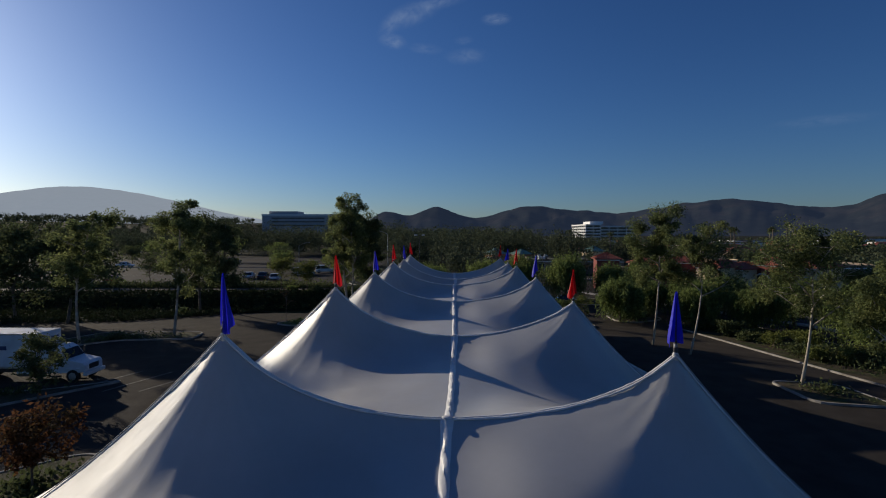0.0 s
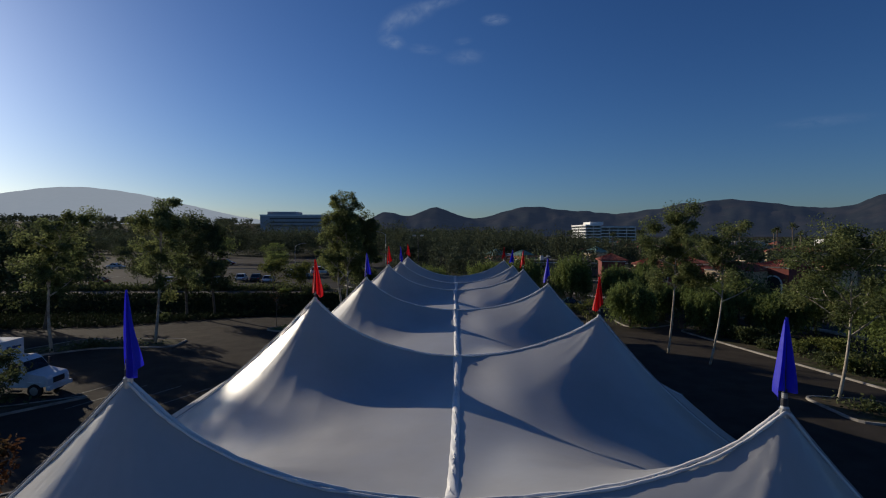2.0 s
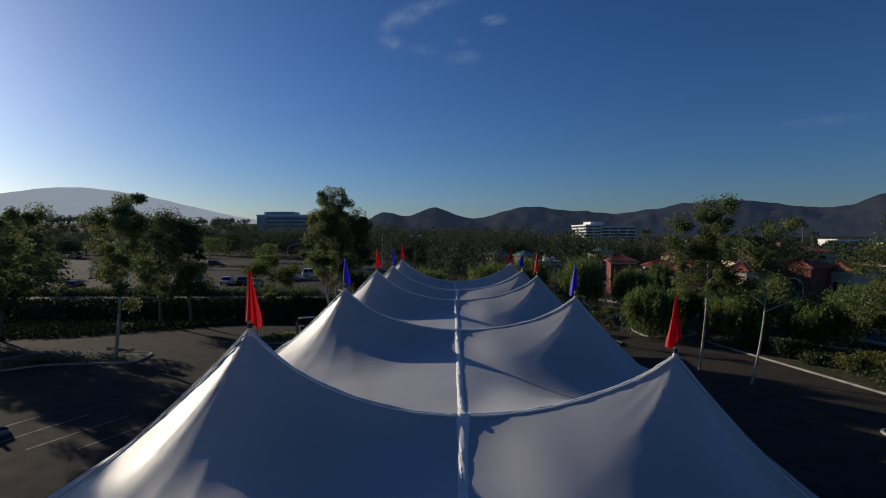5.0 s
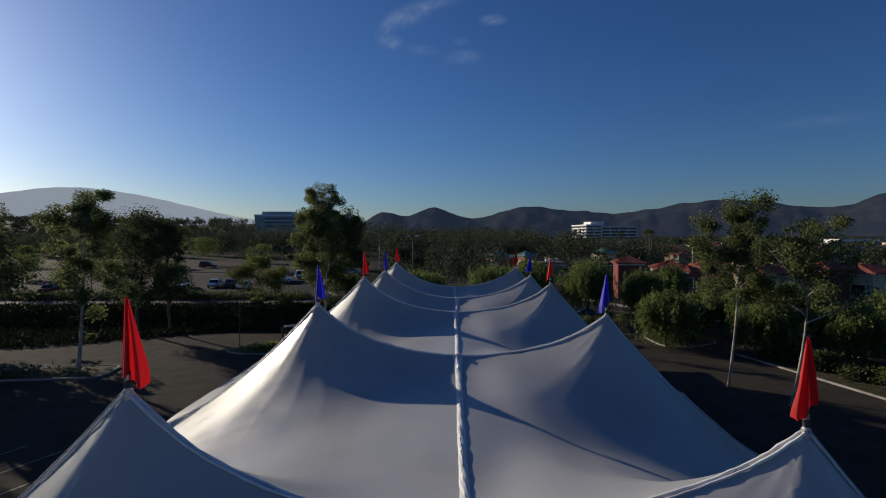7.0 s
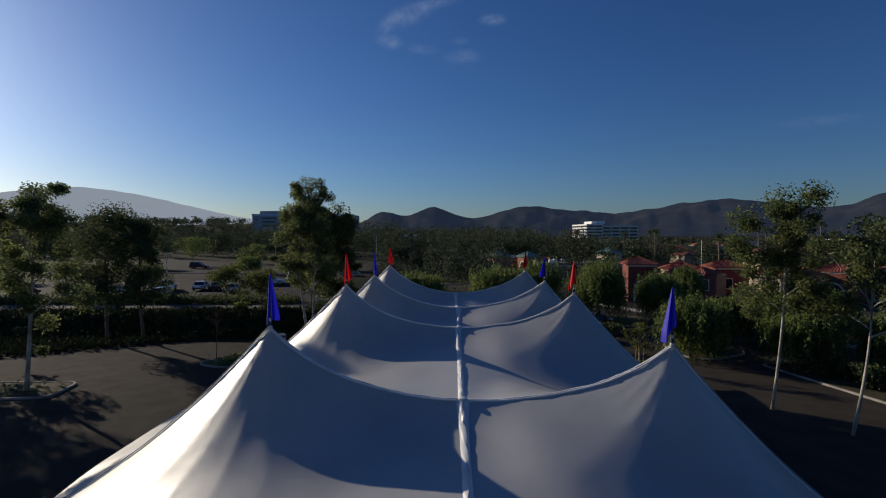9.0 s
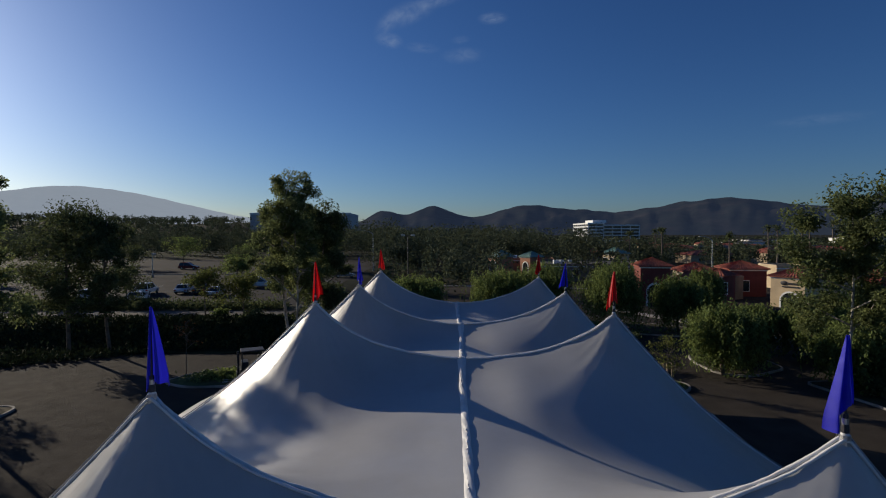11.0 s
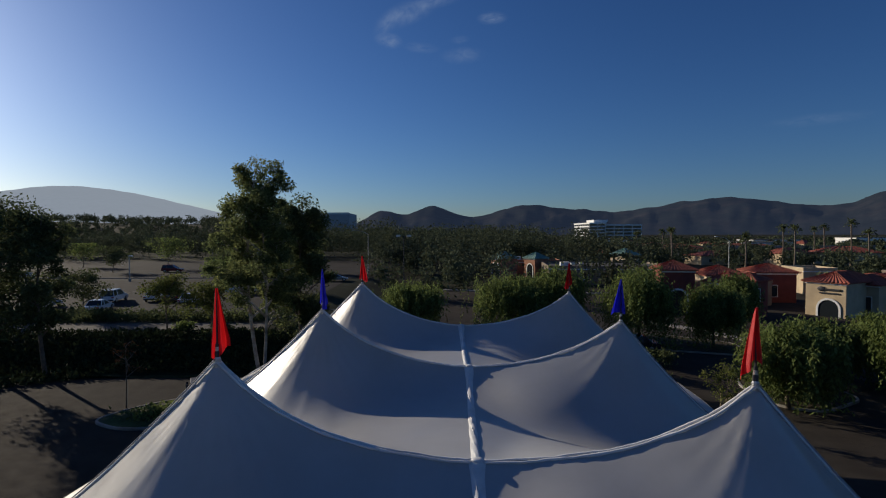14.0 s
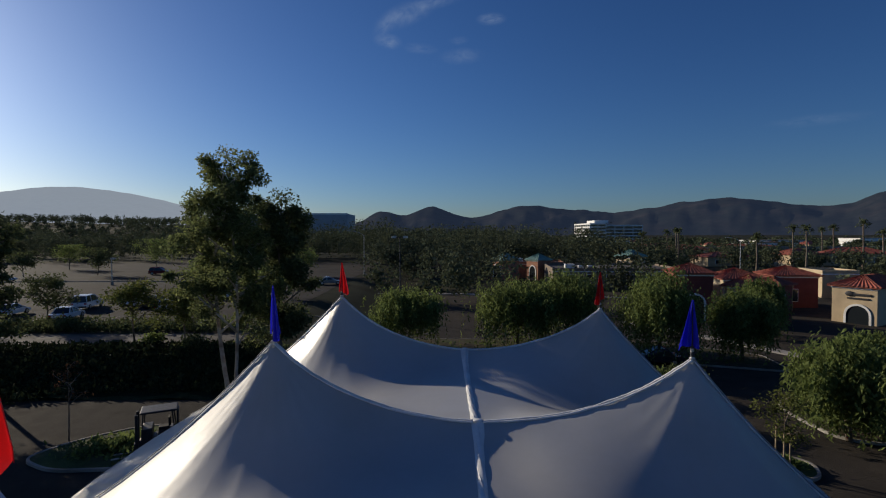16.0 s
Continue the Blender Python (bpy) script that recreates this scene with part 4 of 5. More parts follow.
rs = random.Random(77)
for k in range(30):
    y = rs.uniform(26, 60)
    build_shrub(28.6 + (61.5 - y) * 0.2 + rs.uniform(0.5, 6), y, rs.uniform(0.7, 1.7), rs.uniform(1.2, 2.6), rs.choice(["leaf_dark", "leaf_dark", "leaf_dark", "leaf_yellow"]), 400 + k, "low scrubby shrub in the planting strip")
for k, (x, y, h, w) in enumerate([(25.5, 66.5, 1.1, 2.0), (27.2, 67.8, 1.3, 2.2), (14.8, 66.5, 1.6, 2.4), (16.0, 72.0, 1.8, 2.6), (18.5, 74.0, 1.4, 2.4), (-20.0, 78.0, 1.1, 2.0), (-24.0, 79.2, 1.0, 1.8), (-14.0, 80.5, 1.2, 2.0),
                                  (-36.0, 86.0, 1.3, 2.4), (-45.0, 86.5, 1.3, 2.2), (-12.0, 77.0, 1.3, 2.0), (10.5, 81.0, 1.6, 2.4), (2.0, 80.5, 1.2, 2.0)]):
    build_shrub(x, y, h, w, "leaf_dark" if k % 3 else "leaf_pepper", 450 + k, "low rounded shrub beside the drive")


# ---- vehicles ----
def wheel(parent, x, y, r, width, side):
    bm = tube([(x, y - width / 2, r), (x, y - width / 2 + 0.03, r), (x, y + width / 2 - 0.03, r), (x, y + width / 2, r)], [r * 0.88, r, r, r * 0.88], 20)
    w = part("wheel", bm, M["rubber"], parent, "black rubber tyre", smooth=False)
    o = y + side * (width / 2 + 0.005)
    part("rim", tube([(x, o - side * 0.05, r), (x, o, r), (x, o + side * 0.01, r)], [r * 0.6, r * 0.6, r * 0.2], 14), M["steel"], w, "grey steel rim")


def build_truck(x, y, yaw):
    """A medium box lorry with a short bonnet, heading along its own +x."""
    t = tagged(empty("box_truck", pose(x, y, 0.02, 0, 0, yaw)), "white medium-duty box truck parked in the lot", "truck")
    part("cargo_box", box(-7.3, 0.0, -1.25, 1.25, 1.15, 3.72, 0.03), M["truck_white"], t, "white panelled cargo box")
    for xx in (-7.25, -0.05):
        bm = bmesh.new()
        for yy in (-1.27, 1.27):
            add_box(bm, xx - 0.05, xx + 0.05, yy - 0.012, yy + 0.012, 1.15, 3.72)
        part("corner_post", bm, M["steel"], t)
    for yy in (-1.268, 1.268):
        part("side_rail", box(-7.3, 0.0, yy - 0.014, yy + 0.014, 1.13, 1.27), M["steel"], t)
        part("roof_rail", box(-7.3, 0.0, yy - 0.014, yy + 0.014, 3.62, 3.73), M["steel"], t)
    part("chassis", box(-7.0, 2.4, -0.45, 0.45, 0.62, 0.95, 0.02), M["dark_steel"], t)
    part("rear_bumper", box(-7.4, -7.2, -1.1, 1.1, 0.5, 0.68, 0.02), M["dark_steel"], t)
    bm = bmesh.new()
    prof = [(0.12, 0.75), (0.12, 2.62), (1.15, 2.66), (1.55, 2.45), (2.02, 1.72), (3.25, 1.48), (3.42, 1.3), (3.45, 0.78), (2.75, 0.7), (1.6, 0.7)]
    half = []
    for s in (-1, 1):
        half.append([bm.verts.new((px, s * (1.08 - 0.13 * max(0.0, (pz - 1.5)) - 0.05 * max(0.0, px - 2.0)), pz)) for px, pz in prof])
    bm.faces.new(half[0][::-1]); bm.faces.new(half[1])
    n = len(prof)
    for i in range(n):
        bm.faces.new((half[0][i], half[0][(i + 1) % n], half[1][(i + 1) % n], half[1][i]))
    bmesh.ops.recalc_face_normals(bm, faces=bm.faces[:])
    bmesh.ops.bevel(bm, geom=bm.edges[:], offset=0.05, segments=2, profile=0.6, affect='EDGES')
    cab = part("cab", bm, M["truck_white"], t, "white cab with a sloped bonnet")
    bm = bmesh.new()
    q = [(1.60, 2.40, 0.84), (2.02, 1.76, 0.96)]
    bm.faces.new([bm.verts.new(v) for v in ((q[0][0] + 0.03, -q[0][2], q[0][1]), (q[1][0] + 0.03, -q[1][2], q[1][1]), (q[1][0] + 0.03, q[1][2], q[1][1]), (q[0][0] + 0.03, q[0][2], q[0][1]))])
    bmesh.ops.solidify(bm, geom=bm.faces[:], thickness=0.02)
    part("windscreen", bm, M["glass"], cab)
    for s in (-1, 1):
        bm = bmesh.new()
        pts = [(0.75, 2.36), (1.42, 2.36), (1.80, 1.74), (0.75, 1.74)]
        bm.faces.new([bm.verts.new((px, s * (1.10 - 0.13 * (pz - 1.5)), pz)) for px, pz in pts])
        bmesh.ops.solidify(bm, geom=bm.faces[:], thickness=0.02)
        part("side_window", bm, M["glass"], cab)
        part("door_handle", box(0.8, 0.95, s * 1.09 - 0.02, s * 1.09 + 0.02, 1.5, 1.54), M["dark_steel"], cab)
        part("step", box(0.9, 1.6, s * 1.0 - 0.12, s * 1.0 + 0.12, 0.42, 0.5), M["dark_steel"], t)
        m = part("mirror", box(1.75, 1.85, s * 1.36 - 0.1, s * 1.36 + 0.1, 1.85, 2.3, 0.02), M["dark_steel"], cab)
        part("mirror_arm", tube([(1.75, s * 1.0, 1.9), (1.8, s * 1.36, 1.95)], 0.015, 6), M["dark_steel"], m)
        part("headlight", box(3.40, 3.47, s * 0.78 - 0.13, s * 0.78 + 0.13, 1.0, 1.22, 0.02), M["lens"], cab)
        part("mudguard", box(2.05, 3.1, s * 0.98 - 0.12, s * 0.98 + 0.12, 0.98, 1.1, 0.04), M["truck_white"], cab)
        wheel(t, 2.55, s * 0.95, 0.48, 0.28, s)
        wheel(t, -4.9, s * 0.9, 0.48, 0.5, s)
        part("fuel_tank", tube([(-1.6, s * 0.85, 0.7), (-0.4, s * 0.85, 0.7)], 0.28, 14), M["steel"], t)
    part("grille", box(3.43, 3.48, -0.5, 0.5, 0.92, 1.30, 0.01), M["dark_steel"], cab)
    part("bumper", box(3.35, 3.62, -1.08, 1.08, 0.5, 0.78, 0.05), M["truck_white"], t)
    # advert on the front of the box: a dark mark and bars for words
    bm = box(0.0, 0.02, -0.2, 0.1, 3.0, 3.3, 0.005)
    add_box(bm, 0.0, 0.02, 0.25, 1.0, 3.12, 3.26)
    part("advert", bm, M["emblem"], t, "dark blue mark and lettering bars")
    bm = box(-6.0, -5.0, -1.262, -1.252, 2.2, 3.2, 0.004)
    add_box(bm, -4.8, -2.2, -1.262, -1.252, 2.5, 2.8)
    part("side_advert", bm, M["emblem"], t, "dark blue mark and lettering bar")
    return t


build_truck(-30.4, 38.8, 0)


def build_car(x, y, yaw, mat, label, tall=False, z=None):
    """A parked car heading along its own +x."""
    t = tagged(empty("suv" if tall else "car", pose(x, y, land(x, y) + 0.03 if z is None else z, 0, 0, yaw)), label, "car", group="cars in the upper lot")
    L, W, H = (4.7, 1.9, 1.78) if tall else (4.5, 1.8, 1.45)
    belt = 1.0 if tall else 0.88

    def loft(prof, widths, mt, name, parent, bevel):
        bm = bmesh.new()
        rows = []
        for s in (-1, 1):
            rows.append([bm.verts.new((px, s * w, pz)) for (px, pz), w in zip(prof, widths)])
        n = len(prof)
        bm.faces.new(rows[0][::-1]); bm.faces.new(rows[1])
        for i in range(n):
            bm.faces.new((rows[0][i], rows[0][(i + 1) % n], rows[1][(i + 1) % n], rows[1][i]))
        bmesh.ops.recalc_face_normals(bm, faces=bm.faces[:])
        if bevel:
            bmesh.ops.bevel(bm, geom=bm.edges[:], offset=bevel, segments=2, profile=0.6, affect='EDGES')
        return part(name, bm, mt, parent)
    h = L / 2
    lo = [(-h, 0.32), (-h + 0.03, belt - 0.08), (-h + 0.25, belt), (h - 1.35, belt), (h - 0.15, belt - 0.22), (h, belt - 0.38), (h, 0.32)]
    body = loft(lo, [W / 2 - 0.04, W / 2 - 0.02, W / 2, W / 2, W / 2 - 0.05, W / 2 - 0.1, W / 2 - 0.08], mat, "body", t, 0.07)
    back = -h + (0.12 if tall else 0.75)
    top = [(back, belt - 0.03), (back + (0.2 if tall else 0.55), H - 0.06), (back + (0.5 if tall else 0.8), H), (h - 2.35, H), (h - 1.25, belt - 0.03)]
    loft(top, [W / 2 - 0.06, W / 2 - 0.2, W / 2 - 0.24, W / 2 - 0.24, W / 2 - 0.06], M["glass"], "windows", t, 0.03)
    roof = [(top[1][0] - 0.02, H - 0.05), (top[2][0], H + 0.02), (top[3][0], H + 0.02), (top[3][0] + 0.18, H - 0.09)]
    loft(roof, [W / 2 - 0.19, W / 2 - 0.22, W / 2 - 0.22, W / 2 - 0.2], mat, "roof", t, 0.015)
    for s in (-1, 1):
        for (a, b) in ((top[0], top[1]), (((top[1][0] + top[3][0]) / 2 - 0.1, belt), ((top[1][0] + top[3][0]) / 2, H - 0.03)), (top[4], top[3])):
            wa, wb = W / 2 - 0.05, W / 2 - 0.215
            part("pillar", tube([(a[0], s * wa, a[1]), (b[0], s * wb, b[1])], 0.045, 6), mat, t)
        part("tail_light", box(-h - 0.01, -h + 0.12, s * (W / 2 - 0.2) - 0.14, s * (W / 2 - 0.2) + 0.14, belt - 0.28, belt - 0.1, 0.02), M["red_lens"], body)
        part("headlight", box(h - 0.16, h + 0.0, s * (W / 2 - 0.3) - 0.18, s * (W / 2 - 0.3) + 0.18, belt - 0.42, belt - 0.28, 0.02), M["lens"], body)
        part("mirror", box(h - 1.5, h - 1.35, s * (W / 2 + 0.08) - 0.08, s * (W / 2 + 0.08) + 0.08, belt, belt + 0.13, 0.02), mat, body)
        for xx in (-h + 0.85, h - 0.85):
            wheel(t, xx, s * (W / 2 - 0.11), 0.34, 0.22, s)
    part("rear_bumper", box(-h - 0.07, -h + 0.08, -W / 2 + 0.08, W / 2 - 0.08, 0.3, 0.5, 0.03), M["dark_steel"], body)
    return t


build_car(-44.7, 102.0, 100, M["car_white"], "white estate SUV parked on the terrace", True)
build_car(-40.9, 93.2, 102, M["car_white"], "white saloon parked by the hedge")
build_car(-39.6, 103.2, 100, M["car_white"], "white car parked behind a small tree")
build_car(-33.0, 99.5, 98, M["car_white"], "white car parked behind small trees")
build_car(-36.6, 103.0, 98, M["car_dark"], "dark car parked behind small trees")
build_car(-30.8, 111.5, 20, M["car_white"], "white car standing on the terrace drive", True)
build_car(-49.5, 96.0, 98, M["car_white"], "white saloon parked by the hedge")
build_car(-62.0, 95.0, 98, M["car_red"], "dark red car parked by the hedge")
build_car(-72.0, 96.0, 98, M["car_silver"], "silver car parked by the hedge")
build_car(-65.0, 156.0, 5, M["car_red"], "dark red car far across the terrace", True)
build_car(-88.0, 140.0, 5, M["car_white"], "white car far across the terrace")
build_car(-28.0, 120.0, 20, M["car_white"], "white van-like car on the terrace drive", True)
build_car(-20.0, 131.0, 15, M["car_silver"], "silver car on the far drive")


# ---- forklift beside the tent ----
def build_forklift(x, y, yaw):
    t = tagged(empty("forklift", pose(x, y, 0.02, 0, 0, yaw)), "old forklift with a dark canopy and frame", "forklift")
    part("chassis", box(-1.1, 0.8, -0.55, 0.55, 0.35, 0.95, 0.06), M["dark_steel"], t)
    part("counterweight", box(-1.35, -0.75, -0.58, 0.58, 0.45, 1.15, 0.1), M["yellow"], t, "ochre counterweight")
    part("canopy", box(-0.95, 0.75, -0.62, 0.62, 2.25, 2.36, 0.05), M["dark_steel"], t, "dark canopy roof")
    for xx, x2 in ((-0.85, -0.7), (0.68, 0.6)):
        for s in (-1, 1):
            part("canopy_post", tube([(xx, s * 0.54, 0.9), (x2, s * 0.54, 2.27)], 0.035, 8), M["dark_steel"], t)
    part("engine_cover", box(-0.75, -0.05, -0.5, 0.5, 0.9, 1.25, 0.05), M["dark_steel"], t)
    part("side_panel", box(0.2, 0.7, -0.56, 0.56, 0.9, 1.5, 0.05), M["dark_steel"], t)
    part("rear_guard", box(-0.98, -0.9, -0.5, 0.5, 1.1, 2.2, 0.02), M["dark_steel"], t)
    part("seat", box(-0.55, -0.05, -0.25, 0.25, 1.26, 1.4, 0.04), M["rubber"], t)
    part("backrest", box(-0.62, -0.5, -0.25, 0.25, 1.4, 1.85, 0.04), M["rubber"], t)
    part("steering_column", tube([(0.45, 0, 0.95), (0.25, 0, 1.35)], 0.03, 8), M["dark_steel"], t)
    for s in (-1, 1):
        part("mast_rail", box(0.85, 0.98, s * 0.36 - 0.06, s * 0.36 + 0.06, 0.1, 2.2, 0.01), M["dark_steel"], t)
        part("fork", box(1.0, 2.05, s * 0.3 - 0.06, s * 0.3 + 0.06, 0.1, 0.15, 0.01), M["steel"], t)
        for xx in (-0.8, 0.5):
            wheel(t, xx, s * 0.5, 0.33, 0.25, s)
    part("carriage", box(0.98, 1.04, -0.45, 0.45, 0.2, 0.75, 0.01), M["dark_steel"], t)


build_car(19.0, 80.5, 170, M["car_dark"], "dark car parked beyond the tent")
build_forklift(-14.4, 63.2, 205)


# ---- stakes round the young tree ----
for k in range(3):
    a = 2.1 * k
    tagged(part("tree_stake", tube([(16.6 + 0.35 * math.cos(a), 60.6 + 0.35 * math.sin(a), 0.0), (16.6 + 0.32 * math.cos(a), 60.6 + 0.32 * math.sin(a), 2.1)], 0.035, 7), M["timber"]),
           "pale round timber stake beside a young tree", "stake", "stakes round the young tree")


# ---- lamps ----
def build_lamp(x, y, h, label, heads):
    t = tagged(empty("street_lamp", pose(x, y, land(x, y))), label, "street lamp")
    part("base", tube([(0, 0, 0), (0, 0, 0.6)], 0.25, 12), M["concrete"], t, "round concrete base")
    part("pole", tube([(0, 0, 0.6), (0, 0, h)], [0.1, 0.06], 10), M["dark_steel"] if len(heads) == 2 else M["steel"], t)
    for dx in heads:
        if abs(dx) > 1.2:
            arm = part("arm", tube([(0, 0, h - 0.1), (dx * 0.3, 0, h + 0.5), (dx * 0.7, 0, h + 0.85), (dx, 0, h + 0.9)], 0.05, 8), M["steel"], t)
            part("head", box(dx - 0.35, dx + 0.25, -0.15, 0.15, h + 0.82, h + 0.96, 0.04), M["steel"], arm)
        else:
            arm = part("arm", tube([(0, 0, h - 0.1), (dx, 0, h - 0.05)], 0.04, 8), M["dark_steel"], t)
            part("head", box(dx - 0.3, dx + 0.3, -0.35, 0.35, h - 0.18, h + 0.12, 0.03), M["steel"], arm)


build_lamp(-4.8, 103.0, 11.0, "tall parking lot lamp with two box heads", (-0.75, 0.75))
build_lamp(-16.4, 150.0, 9.2, "street lamp with a long curved arm", (-3.4,))
build_lamp(-45.0, 158.0, 5.6, "street lamp with a long curved arm", (3.2,))
build_lamp(-60.5, 131.4, 5.0, "short parking lot lamp on a dark pole", (0.3,))
build_lamp(22.0, 112.0, 6.5, "parking lot lamp before the shops", (-0.7, 0.7))
build_lamp(68.0, 150.0, 9.5, "street lamp with a long curved arm", (-3.0,))
# ---- buildings ----
def tile_slope(bm, a, b, c, d, ribs):
    """A roof slope with rounded tile ribs; a-b is the eave, d-c the ridge."""
    a, b, c, d = (Vector(v) for v in (a, b, c, d))
    n = (b - a).cross(d - a).normalized()
    if n.z < 0:
        n = -n
    rows = []
    for f in (0.0, 1.0):
        rows.append([bm.verts.new((a.lerp(d, f)).lerp(b.lerp(c, f), i / (ribs * 4)) + n * (0.05 + 0.05 * math.sin(i * math.pi / 2))) for i in range(ribs * 4 + 1)])
    for i in range(ribs * 4):
        bm.faces.new((rows[0][i], rows[0][i + 1], rows[1][i + 1], rows[1][i]))


def hip_roof(x0, x1, y0, y1, z, h, ribs_per_m=2.2, over=0.5):
    bm = bmesh.new()
    x0, x1, y0, y1 = x0 - over, x1 + over, y0 - over, y1 + over
    s = min(x1 - x0, y1 - y0) / 2
    if x1 - x0 >= y1 - y0:
        r0, r1 = (x0 + s, (y0 + y1) / 2, z + h), (x1 - s + 0.01, (y0 + y1) / 2, z + h)
        q = [((x0, y0, z), (x1, y0, z), r1, r0), ((x1, y1, z), (x0, y1, z), r0, r1), ((x0, y1, z), (x0, y0, z), r0, r0), ((x1, y0, z), (x1, y1, z), r1, r1)]
    else:
        r0, r1 = ((x0 + x1) / 2, y0 + s, z + h), ((x0 + x1) / 2, y1 - s, z + h)
        q = [((x0, y0, z), (x1, y0, z), r0, r0), ((x1, y1, z), (x0, y1, z), r1, r1), ((x0, y1, z), (x0, y0, z), r0, r1), ((x1, y0, z), (x1, y1, z), r1, r0)]
    for a, b, c, d in q:
        tile_slope(bm, a, b, c, d, max(3, int((Vector(b) - Vector(a)).length * ribs_per_m)))
    add_box(bm, x0 + 0.1, x1 - 0.1, y0 + 0.1, y1 - 0.1, z - 0.12, z)
    return bm


def arch_outline(cx, w, h, n=10):
    r = w / 2
    return [(cx - r, 0.0)] + [(cx - r * math.cos(math.pi * i / n), h - r + r * math.sin(math.pi * i / n)) for i in range(n + 1)] + [(cx + r, 0.0)]


def arch_part(parent, cx, y, z, w, h, face=-1):
    """An arched doorway: raised trim round dark glass, on a wall that faces the near side."""
    o, i = arch_outline(cx, w + 0.5, h + 0.25), arch_outline(cx, w, h)
    bm = bmesh.new()
    rows = [[bm.verts.new((px, y + dy, z + pz)) for px, pz in ring] for ring, dy in ((o, 0.0), (o, face * 0.12), (i, face * 0.12), (i, face * -0.1))]
    for a, b in zip(rows, rows[1:]):
        for k in range(len(a) - 1):
            bm.faces.new((a[k], a[k + 1], b[k + 1], b[k]))
    t = part("arch", bm, M["white"], parent, "pale arched trim")
    bm = bmesh.new()
    bm.faces.new([bm.verts.new((px, y + face * 0.02, z + pz)) for px, pz in i])
    part("pane", bm, M["glass"], t)


def window_part(parent, x0, x1, y, z0, z1, face=-1, mat="white"):
    f = part("window", box(x0 - 0.08, x1 + 0.08, min(y, y + face * 0.08), max(y, y + face * 0.08), z0 - 0.08, z1 + 0.08), M[mat], parent)
    part("pane", box(x0, x1, min(y + face * 0.05, y + face * 0.1), max(y + face * 0.05, y + face * 0.1), z0, z1), M["glass"], f)


def shop(x0, x1, y0, y1, h, wall, roof, label, arch=None, windows=(), roof_h=1.1, sign=None, turn=-62.0):
    t = tagged(empty("shop", pose((x0 + x1) / 2, y0, land(x0, y0), 0, 0, turn)), label, "shop", group="shops across the road")
    ox, oy = -(x0 + x1) / 2, -y0
    part("wall", box(x0 + ox, x1 + ox, 0, y1 + oy, 0, h, 0.04), M[wall], t)
    if roof == "hip":
        part("roof", hip_roof(x0 + ox, x1 + ox, 0, y1 + oy, h, roof_h), M["tile"], t, "red clay barrel tiles")
    elif roof == "green":
        part("roof", hip_roof(x0 + ox, x1 + ox, 0, y1 + oy, h, roof_h, 1.2), M["copper"], t, "weathered green metal")
    else:
        bm = bmesh.new()
        for a in ((x0 + ox, x1 + ox, -0.06, 0.25), (x0 + ox, x1 + ox, y1 + oy - 0.25, y1 + oy + 0.06)):
            add_box(bm, a[0] - 0.06, a[1] + 0.06, a[2], a[3], h + 0.002, h + 0.45, 0.03)
        for xx in (x0 + ox, x1 + ox):
            add_box(bm, xx - 0.05, xx + 0.25 if xx < 0 else xx + 0.05, 0.26, y1 + oy - 0.26, h + 0.002, h + 0.45, 0.03)
        part("parapet", bm, M[wall], t)
        part("roof", box(x0 + ox + 0.3, x1 + ox - 0.3, 0.3, y1 + oy - 0.3, h + 0.003, h + 0.06), M["roofing"], t, "dark flat roofing")
        if x1 - x0 > 10:
            part("roof_unit", box(x0 + ox + 3, x0 + ox + 5, 3, 5, h + 0.06, h + 1.1, 0.05), M["white"], t, "pale rooftop air unit")
    part("cornice", box(x0 + ox - 0.1, x1 + ox + 0.1, -0.12, -0.002, h - 0.35, h - 0.15, 0.03), M["white"], t)
    if arch:
        arch_part(t, arch[0] + ox, -0.005, 0.0, arch[1], arch[2])
    for w in windows:
        window_part(t, w[0] + ox, w[1] + ox, -0.005, w[2], w[3])
    if sign:
        bm = box(sign[0] + ox, sign[1] + ox, -0.14, -0.004, sign[2], sign[2] + 0.28, 0.05)
        add_box(bm, sign[0] + ox + 0.1, sign[1] + ox - 0.2, -0.14, -0.004, sign[2] - 0.45, sign[2] - 0.25, 0.04)
        bmesh.ops.create_icosphere(bm, subdivisions=2, radius=0.42, matrix=Matrix.Translation((sign[0] + ox + 0.35, -0.1, sign[2] + 0.2)) @ Matrix.Diagonal((1.2, 0.25, 0.8, 1)))
        part("sign", bm, M["dark_steel"], t, "dark raised sign shape")
    return t


shop(49.6, 54.4, 99.4, 108, 4.7, "cream", "hip", "cream stucco shop with a red tile roof and dark sign", (52.4, 2.4, 2.3), (), 1.3, (51.2, 53.8, 3.55))
shop(54.6, 60.0, 101.0, 110, 4.3, "cream", "hip", "cream stucco shop with windows and red tile roof", None, ((55.4, 57.0, 0.6, 2.6), (57.6, 59.2, 0.6, 2.6)), 1.2)
shop(60.2, 66.0, 100.0, 110, 5.2, "red_stucco", "hip", "deep red stucco shop with an arched front", (63.2, 3.0, 3.2), (), 1.2)
shop(45.0, 49.4, 110.0, 114, 3.5, "tan", "flat", "low tan link building between shops", None, ((46.0, 47.4, 0.6, 2.4),))
shop(39.2, 42.2, 99.2, 102.4, 5.0, "red_stucco", "hip", "red stucco tower with a clay tile roof", None, ((41.2, 43.0, 2.4, 4.0),), 0.9)
shop(36.4, 40.2, 100.6, 104.5, 4.6, "cream", "hip", "cream stucco shop with an arch and tile roof", (38.9, 1.9, 2.6), (), 1.4)
shop(34.4, 37.6, 106.5, 110, 3.8, "tan", "flat", "low tan shop with dark windows", None, ((32.6, 34.6, 0.6, 2.4),))
